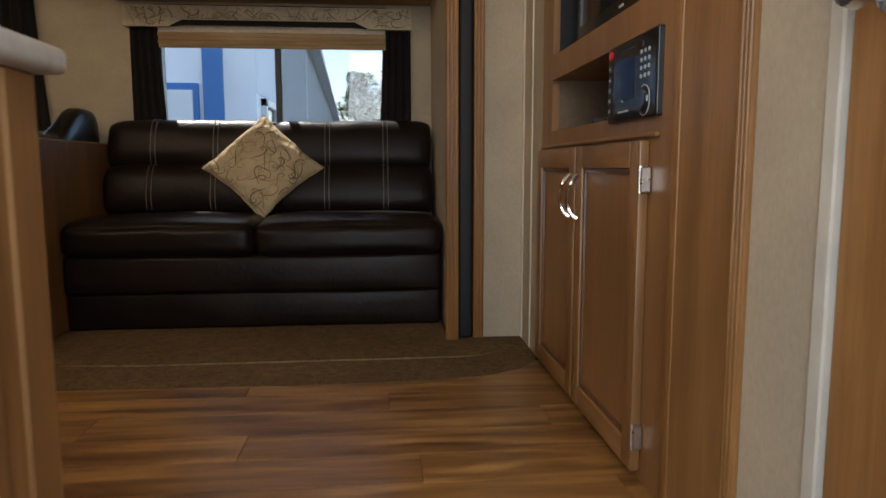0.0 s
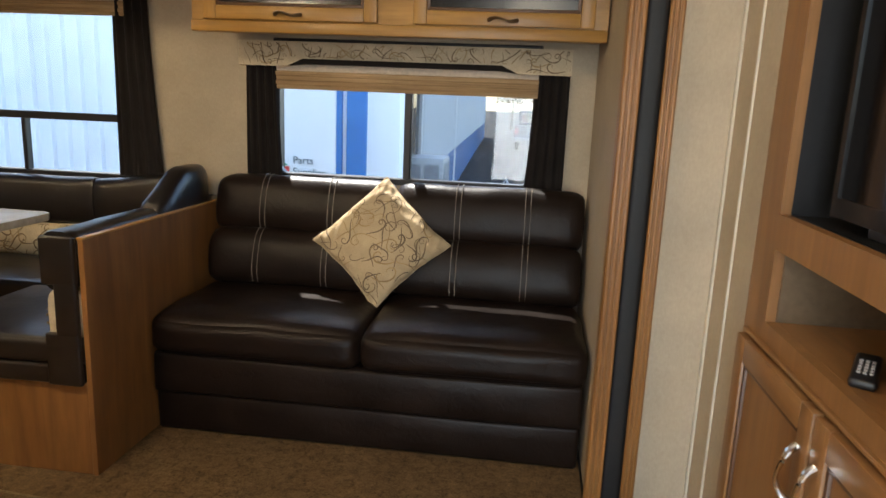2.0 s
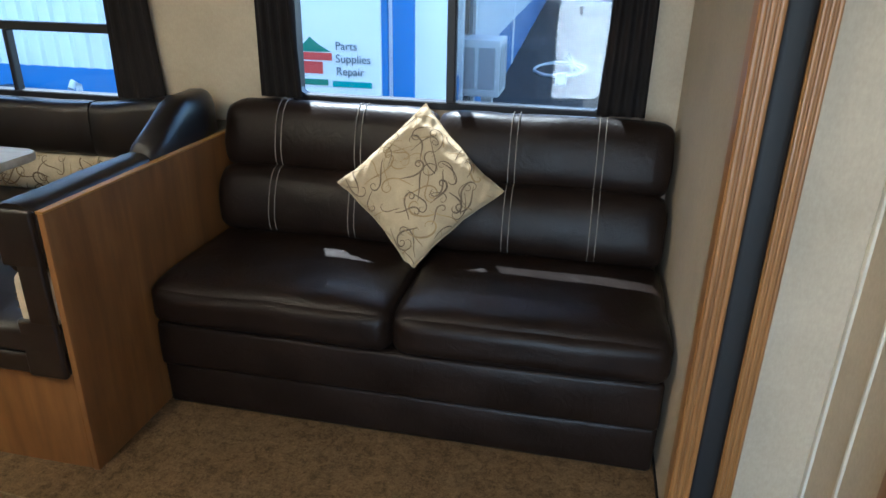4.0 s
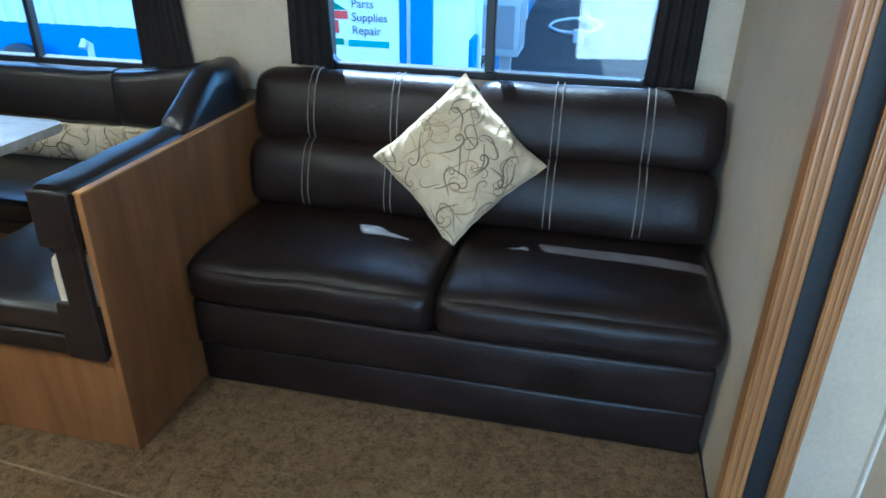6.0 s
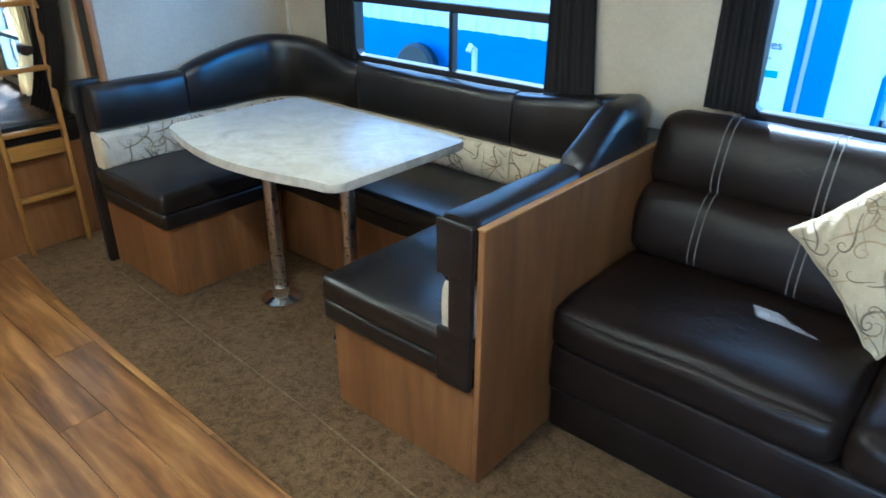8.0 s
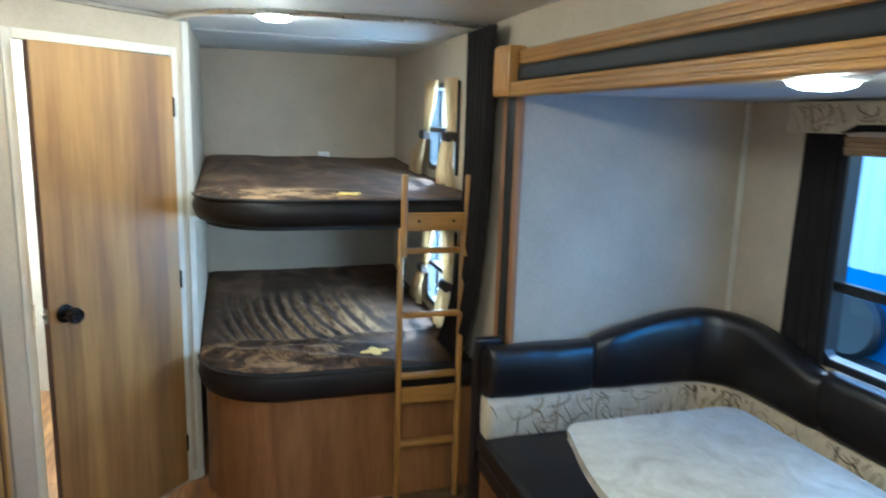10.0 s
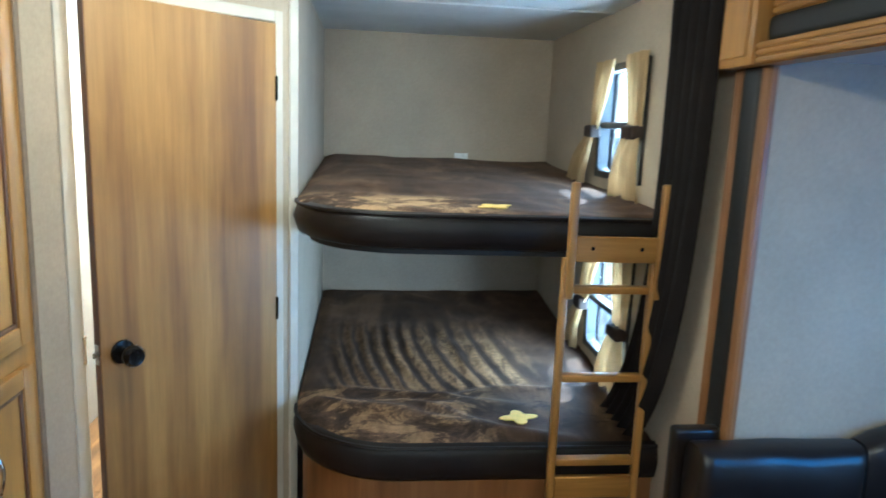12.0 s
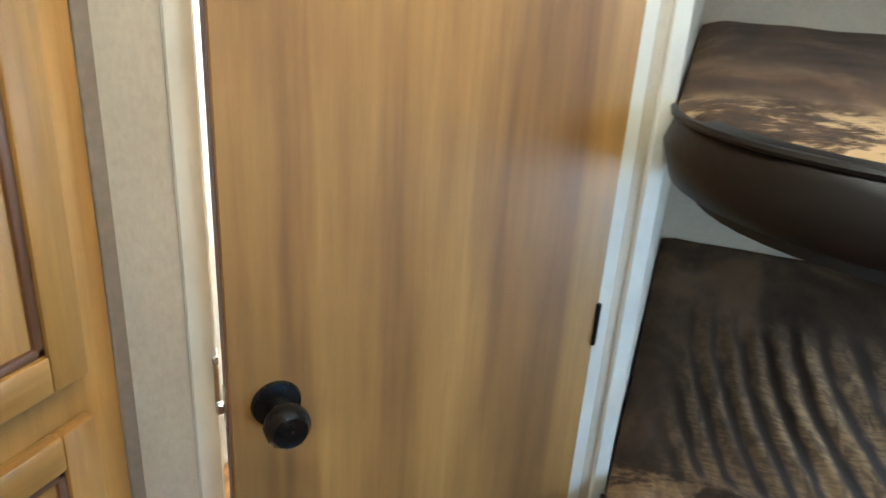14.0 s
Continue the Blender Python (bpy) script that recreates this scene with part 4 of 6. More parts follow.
def overhead_cabinet():
    c = thing("overhead_cabinet", "honey-wood overhead cabinet with dark door inserts above the sofa", "cabinet")
    y0, z0, z1 = 3.335, 1.476, 1.742
    x0, x1 = -1.085, 0.474
    bm = bmesh.new()
    box(bm, x0, y0, z0 + 0.03, x1, BACK - 0.002, z1)
    part("body", bm, M_gold_x, c)
    bm = bmesh.new()
    box(bm, x0 - 0.006, y0 - 0.02, z0, x1, y0 + 0.02, z0 + 0.042, 0.005, 2)
    part("bottom_rail", bm, M_gold_x, c)
    bm = bmesh.new()
    box(bm, x0 - 0.002, y0 - 0.012, z0 + 0.042, x1, y0, z1)
    part("face_frame", bm, M_gold_x, c)
    for a, b, h in ((-1.035, -0.362, -0.70), (-0.228, 0.425, 0.10)):
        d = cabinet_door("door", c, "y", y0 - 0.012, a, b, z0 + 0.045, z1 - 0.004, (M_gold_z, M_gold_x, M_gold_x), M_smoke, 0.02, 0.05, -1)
        pull(d, "y", y0 - 0.032, h, z0 + 0.066, 0.10, M_bronze, False, -1, "small bronze pull")


overhead_cabinet()

# ---- television cabinet ----


def tv_cabinet():
    c = thing("television_cabinet", "tall brown wood cabinet with television niche, open shelf and two doors", "cabinet")
    y0, y1 = 1.052, 2.40
    bm = bmesh.new()
    wall_with_holes(bm, "x", PART, PART + 0.022, 1.30, y1, 0.0, CEIL - 0.002, [(1.385, 2.268, 1.034, 1.78), (1.385, 2.268, 0.795, 0.958)])
    part("face_frame", bm, M_wood_z, c)
    part("side_panel", solid(PART - 0.004, y0 + 0.02, 0.0, PART + 0.02, 1.297, CEIL - 0.002, bev=0.003), M_wood_z, c)
    bm = bmesh.new()
    trim_strip(bm, (PART - 0.008, y0 - 0.016, 0.0), (PART + 0.02, y0 + 0.02, CEIL - 0.002), 0, 2)
    part("edge_moulding", bm, M_trim, c, "fluted wood moulding")
    part("corner_strip", solid(PART - 0.007, 1.286, 0.0, PART + 0.004, 1.318, CEIL - 0.002, bev=0.003, seg=2), M_trim, c, "lighter wood corner strip")
    for z0, z1 in ((0.78, 0.975), (1.019, 1.80)):
        lining = M_wood_y if z0 < 1 else M_black
        part("niche_back", solid(PART + 0.34, 1.36, z0, PART + 0.36, 2.30, z1), lining, c)
        part("niche_side", solid(PART + 0.022, 1.36, z0, PART + 0.34, 1.384, z1), lining, c)
        part("niche_side", solid(PART + 0.022, 2.269, z0, PART + 0.34, 2.30, z1), lining, c)
        part("niche_floor", solid(PART + 0.022, 1.384, z0, PART + 0.34, 2.269, z0 + 0.0155), lining, c)
        part("niche_top", solid(PART + 0.022, 1.384, z1 - 0.0165, PART + 0.34, 2.269, z1), lining, c)
    part("niche_side", solid(PART + 0.022, 2.262, 0.796, PART + 0.339, 2.268, 0.957), M_vent, c, "brown-grey board side of the open shelf")
    part("shelf_lip", solid(PART - 0.012, 1.385, 0.742, PART + 0.002, y1 - 0.03, 0.752, bev=0.003), M_wood_y, c)
    for a, b, h, hinge in ((1.437, 1.908, 1.872, 1.428), (1.916, 2.372, 1.952, None)):
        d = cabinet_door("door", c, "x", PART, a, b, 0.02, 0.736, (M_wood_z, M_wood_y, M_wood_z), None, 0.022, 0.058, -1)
        pull(d, "x", PART - 0.022, h, 0.60, 0.115, M_chrome)
        if hinge:
            for z in (0.655, 0.10):
                bm = bmesh.new()
                box(bm, PART - 0.022, hinge - 0.004, z - 0.026, PART - 0.001, hinge + 0.007, z + 0.026, 0.002)
                tube(bm, [(PART - 0.02, hinge + 0.006, z - 0.028), (PART - 0.02, hinge + 0.006, z + 0.028)], 0.004, 8)
                part("hinge", bm, M_nickel, d, "satin metal hinge")


tv_cabinet()


def television():
    t = thing("television", "flat black television set into the cabinet niche", "television")
    x = PART + 0.040
    part("body", padded((x + 0.012, 1.40, 1.062), (x + 0.06, 2.12, 1.62), 0.012, (4, 2, 4)), M_black, t)
    bm = bmesh.new()
    wall_with_holes(bm, "x", x, x + 0.016, 1.395, 2.125, 1.058, 1.625, [(1.415, 2.105, 1.094, 1.607)])
    part("bezel", bm, M_gloss, t, "glossy black bezel")
    part("screen", solid(x + 0.004, 1.412, 1.090, x + 0.011, 2.108, 1.610), M_screen, t, "glossy dark screen")
    part("foot", solid(x + 0.015, 1.62, 1.0355, x + 0.12, 2.0, 1.064, bev=0.003), M_black, t)
    part("badge", solid(x - 0.0015, 1.735, 1.072, x + 0.001, 1.765, 1.078), M_grey, t)
    bm = bmesh.new()
    tube(bm, [(PART + 0.10, 1.47, 1.10), (PART + 0.075, 1.47, 1.052), (PART + 0.09, 1.50, 1.041), (PART + 0.16, 1.58, 1.0405), (PART + 0.30, 1.62, 1.0405)], 0.004, 7)
    part("cable", bm, M_black, t, "thin black cable")


television()


def stereo():
    s = thing("stereo_panel", "black wall stereo with small white marks and a round dial", "stereo")
    y0, y1, z0, z1 = 1.380, 1.672, 0.782, 0.957
    f = PART - 0.014
    turn_out = Matrix.Rotation(radians(-90), 4, 'Y')
    part("case", padded((f, y0, z0), (PART + 0.08, y1, z1), 0.005, (4, 4, 4)), M_gloss, s)
    for k, z in enumerate((0.937, 0.906, 0.882, 0.858, 0.834, 0.810)):
        bm = bmesh.new()
        if k == 0:
            lathe(bm, [(0.010, 0), (0.010, 0.003), (0.006, 0.004)], Matrix.Translation((f, y1 - 0.020, z)) @ turn_out, 14)
        else:
            box(bm, f - 0.0025, y1 - 0.030, z - 0.007, f + 0.001, y1 - 0.010, z + 0.007, 0.0015)
        button = part("button", bm, M_red if k == 0 else M_black, s, "red power button" if k == 0 else "")
        bm = bmesh.new()
        box(bm, f - 0.0045 if k == 0 else f - 0.0032, y1 - 0.025, z - 0.0022, f - 0.002, y1 - 0.015, z + 0.0022)
        part("mark", bm, M_grey, button)
    for i in range(3):
        for j in range(4):
            bm = bmesh.new()
            lathe(bm, [(0.0045, 0), (0.0042, 0.002), (0.001, 0.0025)], Matrix.Translation((f, y0 + 0.040 + i * 0.021, 0.868 + j * 0.0165)) @ turn_out, 8)
            part("key", bm, M_grey, s)
    bm = bmesh.new()
    lathe(bm, [(0.027, 0), (0.026, 0.006), (0.023, 0.010), (0.004, 0.011)], Matrix.Translation((f, y0 + 0.062, 0.818)) @ turn_out, 24)
    part("dial", bm, M_gloss, s)
    for nm, a0, a1, r, cy, cz in (("dial_ring", 0, 360, 0.031, y0 + 0.062, 0.818), ("print_arc", 110, 250, 0.046, y0 + 0.17, 0.868)):
        bm = bmesh.new()
        for k in range(24):
            a, b = (radians(a0 + (a1 - a0) * (k + e) / 24) for e in (0, 1))
            tube(bm, [(f - 0.001, cy - r * math.cos(a), cz + r * math.sin(a)), (f - 0.001, cy - r * math.cos(b), cz + r * math.sin(b))], 0.0011, 5)
        part(nm, bm, M_grey, s)
    part("display", solid(f - 0.002, y0 + 0.115, 0.828, f + 0.001, y0 + 0.245, 0.912, bev=0.001), M_screen, s, "dark glossy display")
    part("disc_slot", solid(f - 0.0012, y0 + 0.12, 0.934, f + 0.001, y0 + 0.25, 0.937), M_black, s)
    part("brand_bar", solid(f - 0.0015, y0 + 0.155, 0.802, f + 0.001, y0 + 0.215, 0.8055), M_grey, s)
    part("usb_cover", solid(f - 0.0025, y0 + 0.075, 0.925, f + 0.001, y0 + 0.10, 0.940, bev=0.001), M_screen, s)


stereo()


def remote_control():
    r = thing("remote_control", "black remote control lying on the open shelf", "remote")
    m = Matrix.Translation((0.845, 1.965, 0.7958)) @ Matrix.Rotation(radians(62), 4, 'Z')
    part("case", padded((-0.085, -0.022, 0.0), (0.085, 0.022, 0.018), 0.008, (4, 3, 2), (0, 0, 0), 0, 1, m), M_black, r)
    for i in range(3):
        for j in range(5):
            bm = bmesh.new()
            box(bm, -0.05 + j * 0.018, -0.013 + i * 0.010, 0.017, -0.04 + j * 0.018, -0.007 + i * 0.010, 0.0205, 0.001, 1, m)
            part("key", bm, M_grey, r)


remote_control()

# ---- bedroom door, entry, kitchen end ----
d = tagged(new("door_1"), "flat brown veneer bedroom door, closed", "door", "", "structure")
part("leaf", solid(PART + 0.002, 0.425, 0.005, PART + 0.028, 0.838, 1.855, bev=0.002), M_trim, d)
part("edge_stop", solid(PART - 0.008, 0.840, 0.0, PART + 0.03, 0.868, 1.86, bev=0.003), M_jamb, d, "cream frame edge")
bm = bmesh.new()
turn = Matrix.Translation((PART + 0.002, 0.768, 0.876)) @ Matrix.Rotation(radians(-90), 4, 'Y')
lathe(bm, [(0.032, 0), (0.030, 0.006), (0.013, 0.010), (0.012, 0.026), (0.022, 0.034), (0.028, 0.046), (0.024, 0.060), (0.006, 0.066)], turn)
part("door_knob", bm, M_nickel, d, "round satin-nickel knob")


def kitchen_counter():
    k = thing("kitchen_counter", "end of the kitchen counter with brown wood side and pale top", "counter")
    x1, y1 = -0.215, 0.975
    part("body", solid(-1.0, HALL + 0.002, 0.0, x1 - 0.02, y1 - 0.02, 0.80), M_wood_x, k)
    bm = bmesh.new()
    box(bm, x1 - 0.02, y1 - 0.075, 0.0, x1, y1, 0.80, 0.004)
    box(bm, x1 - 0.02, HALL + 0.002, 0.0, x1 - 0.006, y1 - 0.075, 0.80)
    part("end_panel", bm, M_trim, k, "brown wood end panel")
    part("front_face", solid(-1.0, y1 - 0.02, 0.0, x1 - 0.02, y1 - 0.001, 0.80), M_wood_z, k)
    bm = bmesh.new()
    box(bm, x1 - 0.008, y1 - 0.20, 0.05, x1 + 0.006, y1 - 0.135, 0.62, 0.004, 2)
    box(bm, x1 - 0.008, y1 - 0.20, 0.665, x1 + 0.006, y1 - 0.135, 0.78, 0.004, 2)
    part("panel_stile", bm, M_trim, k)
    part("worktop", padded((-1.0, HALL + 0.002, 0.80), (x1 + 0.03, y1 + 0.03, 0.835), 0.012, (4, 4, 1)), M_laminate, k, "pale marbled worktop")


kitchen_counter()

# ---- dinette ----


def bench(name, x0, x1, inner):
    """One dinette bench: wood box, seat cushion with a drop front; inner: +1 when the table is towards +x."""
    b = thing(name, "dinette bench, brown wood base with dark vinyl seat cushion", "bench", "dinette benches")
    part("base", solid(x0, 2.612, 0.004, x1, 3.17, 0.325, bev=0.003), M_panel_z, b)
    sx0, sx1 = (x0, x1 + 0.03) if inner > 0 else (x0 - 0.03, x1)
    part("seat_cushion", padded((sx0, 2.590, 0.385), (sx1, 3.16, 0.470), 0.022, (10, 10, 3), (0.0, 0.004, 0.008), 0.003, 5), M_vinyl, b)
    part("seat_skirt", padded((sx0 + 0.004, 2.594, 0.318), (sx1 - 0.004, 3.155, 0.388), 0.014, (8, 8, 2), (0, 0.003, 0), 0.002, 5), M_vinyl, b)
    return b


lb = bench("dinette_bench", LX + 0.002, -2.690, 1)
rb = bench("dinette_bench", -1.680, -1.118, -1)


def rear_bench():
    b = thing("dinette_rear_bench", "rear bench of the U-shaped dinette under the window", "bench", "dinette benches")
    part("base", solid(LX + 0.002, 3.20, 0.004, -1.118, 3.69, 0.325, bev=0.003), M_panel_z, b)
    part("seat_cushion", padded((LX + 0.002, 3.165, 0.385), (-1.118, 3.62, 0.468), 0.022, (20, 8, 3), (0, 0.003, 0.008), 0.003, 5), M_vinyl, b)
    part("seat_skirt", solid(LX + 0.006, 3.18, 0.325, -1.12, 3.62, 0.386, bev=0.006), M_vinyl, b)
    return b


back_bench = rear_bench()


def backrest(bench_ob, plan, heights, thick=0.10):
    """A padded back that follows a line in the plan; heights(t): the top along it. Scroll cloth below, dark vinyl above."""
    upper = None
    pts = [Vector((*p, 0)) for p in plan]
    n = 28
    total = [0.0]
    for p, q in zip(pts, pts[1:]):
        total.append(total[-1] + (q - p).length)

    def at(t):
        s = t * total[-1]
        for k in range(len(pts) - 1):
            if s <= total[k + 1] + 1e-9:
                f = (s - total[k]) / (total[k + 1] - total[k])
                return pts[k].lerp(pts[k + 1], f), (pts[k + 1] - pts[k]).normalized()
        return pts[-1], (pts[-1] - pts[-2]).normalized()
    for nm, mat, lo, hi, bulge in (("backrest", M_vinyl, lambda t: 0.626, heights, 0.020), ("lower_panel", M_scroll_small, lambda t: 0.462, lambda t: 0.628, 0.012)):
        bm = bmesh.new()
        rings = []
        for i in range(n + 1):
            t = i / n
            p, d = at(t)
            side = Vector((d.y, -d.x, 0))          # towards the table
            z0, z1 = lo(t), hi(t)
            pinch = 1.0 if 0 < i < n else 0.8
            ring = []
            m = 18
            for k in range(m):
                a = 2 * math.pi * k / m
                c, s = math.cos(a), math.sin(a)
                u = math.copysign(abs(c) ** 0.55, c) * (thick / 2 + (bulge - 0.012) * (1 - s * s)) * pinch
                w = math.copysign(abs(s) ** 0.42, s)
                q = p + side * (thick / 2 + u) + Vector((0, 0, (z0 + z1) / 2 + w * (z1 - z0) / 2))
                q += noise.noise_vector(q * 9) * (0.004 if mat is M_vinyl else 0.0015)
                ring.append(bm.verts.new(q))
            rings.append(ring)
        for q, w in zip(rings, rings[1:]):
            for k in range(len(q)):
                bm.faces.new((q[k], q[(k + 1) % len(q)], w[(k + 1) % len(q)], w[k]))
        bm.faces.new(rings[0]), bm.faces.new(rings[-1])
        if upper is None:
            upper = part(nm, bm, mat, bench_ob, "", 1.0)
        else:
            band = part(nm, bm, mat, upper, "scroll-print cloth band", 1.0)

            def place(a, b):
                p, d = at(min(1.0, a / total[-1]))
                side = Vector((d.y, -d.x, 0))
                w = max(-0.93, min(0.93, (b - 0.083) / 0.083))
                sn = math.copysign(abs(w) ** (1 / 0.42), w)
                u = math.sqrt(max(0.0, 1 - sn * sn)) ** 0.55 * (thick / 2 + (bulge - 0.012) * (1 - sn * sn))
                return p + side * (thick / 2 + u + 0.0008) + Vector((0, 0, 0.545 + w * 0.083)), side
            scrolls(band, place, total[-1], 0.166, len(plan) + int(total[-1] * 100), 0.95)
    return upper


def corner_arc(cx, cy, r, a0, a1, n=10):
    return [(cx + r * math.cos(radians(a0 + (a1 - a0) * k / n)), cy + r * math.sin(radians(a0 + (a1 - a0) * k / n))) for k in range(n + 1)]


backrest(lb, [(LX + 0.004, 2.60), (LX + 0.004, 3.028)], lambda t: 0.822)
backrest(back_bench, [(LX + 0.004, 3.035), (LX + 0.01, 3.22)] + corner_arc(-2.93, 3.41, 0.275, 180, 90, 8)[1:] + [(-2.62, 3.688)],
         lambda t: 0.825 + 0.105 * max(0.0, math.sin(math.pi * min(1.0, max(0.0, t * 1.05)))) ** 0.8)
backrest(back_bench, [(-2.615, 3.69), (-1.735, 3.69)], lambda t: 0.845)
backrest(back_bench, [(-1.73, 3.69), (-1.52, 3.69)] + corner_arc(-1.4025, 3.41, 0.28, 90, 0, 8)[1:] + [(-1.1225, 3.105)],
         lambda t: 0.842 + 0.108 * min(1.0, t / 0.62) ** 1.3 if t < 0.80 else 0.95 - 0.135 * ((t - 0.80) / 0.20) ** 1.1)
bm = bmesh.new()
prism(bm, [(-1.119, 3.695)] + corner_arc(-1.4025, 3.41, 0.282, 90, 0, 8) + [(-1.119, 3.40)], 0.74, 0.792)
part("corner_shelf", bm, M_vinyl, back_bench)
backrest(rb, [(-1.1225, 3.10), (-1.1225, 2.60)], lambda t: 0.815, 0.112)


def partition_panel():
    p = rb
    part("end_panel", solid(-1.117, 2.608, 0.004, -1.098, 3.60, 0.792, bev=0.002), M_panel_z, p)
    part("cap", solid(-1.119, 2.606, 0.790, -1.096, 3.60, 0.797, bev=0.002), M_gold_y, p)
    bm = bmesh.new()
    soft_box(bm, (-1.236, 2.588, 0.318), (-1.120, 2.610, 0.492), 0.009, (4, 2, 4))
    soft_box(bm, (-1.196, 2.588, 0.480), (-1.120, 2.610, 0.660), 0.009, (3, 2, 4))
    soft_box(bm, (-1.236, 2.588, 0.646), (-1.120, 2.610, 0.80), 0.009, (4, 2, 4))
    part("end_cap", bm, M_vinyl, p, "dark vinyl cushion end")


partition_panel()
bm = bmesh.new()
soft_box(bm, (LX - 0.04, 2.575, 0.004), (LX + 0.0, 2.70, 0.835), 0.012, (2, 3, 8))
part("end_pad", bm, M_vinyl, lb)


def dinette_table():
    t = thing("dinette_table", "marbled beige laminate dinette table on two metal posts", "table")
    outline = []
    x0, x1, yb, yf = -2.655, -1.690, 3.285, 2.650
    def corner(cx, cy, r, a0):
        return [(cx + r * math.cos(radians(a0 + 15 * k)), cy + r * math.sin(radians(a0 + 15 * k))) for k in range(7)]
    outline += corner(x1 - 0.05, yb - 0.05, 0.05, 0) + corner(x0 + 0.05, yb - 0.05, 0.05, 90) + corner(x0 + 0.045, yf + 0.055, 0.045, 180)
    for k in range(1, 16):
        u = k / 16
        outline.append((x0 + 0.045 + (x1 - x0 - 0.10) * u, yf + 0.012 - 0.085 * math.sin(math.pi * u) ** 0.9))
    outline += corner(x1 - 0.055, yf + 0.055, 0.055, 270)
    bm = bmesh.new()
    prism(bm, outline, 0.712, 0.742)
    caps = [f for f in bm.faces if abs(f.normal.z) > 0.9 or len(f.verts) > 6]
    es = [e for f in caps for e in f.edges]
    bmesh.ops.bevel(bm, geom=list(set(es)), offset=0.006, segments=2, profile=0.5, affect='EDGES')
    part("tabletop", bm, M_laminate, t)
    for x, y in ((-2.352, 2.885), (-1.90, 2.885)):
        bm = bmesh.new()
        tube(bm, [(x, y, 0.03), (x, y, 0.70)], 0.026, 20)
        leg = part("post", bm, M_nickel, t)
        bm = bmesh.new()
        lathe(bm, [(0.082, 0.012), (0.082, 0.02), (0.06, 0.027), (0.038, 0.034), (0.036, 0.075), (0.030, 0.078)], Matrix.Translation((x, y, 0)))
        part("base_flange", bm, M_chrome, leg, "chrome floor flange")
        bm = bmesh.new()
        lathe(bm, [(0.03, 0.67), (0.034, 0.675), (0.06, 0.70), (0.075, 0.7115)], Matrix.Translation((x, y, 0)))
        part("top_flange", bm, M_nickel, leg)


dinette_table()

# ---- bunks ----


def bunk_outline(inset=0.0, back=END + 0.01):
    """The bunk's edge in the plan: a rounded free corner."""
    i = inset
    c, r = (-3.945, 1.905), 0.345
    pts = [(back, 1.558)]
    for k in range(13):
        a = radians(-90 + 90 * k / 12)
        pts.append((c[0] + (r - i) * math.cos(a), c[1] + (0.347 - i) * math.sin(a) ** 1 if math.sin(a) else c[1]))
    pts.append((-3.6 - i, 2.30))
    pts.append((-3.6 - i, MAIN - 0.004))
    pts.append((back, MAIN - 0.004))
    return pts


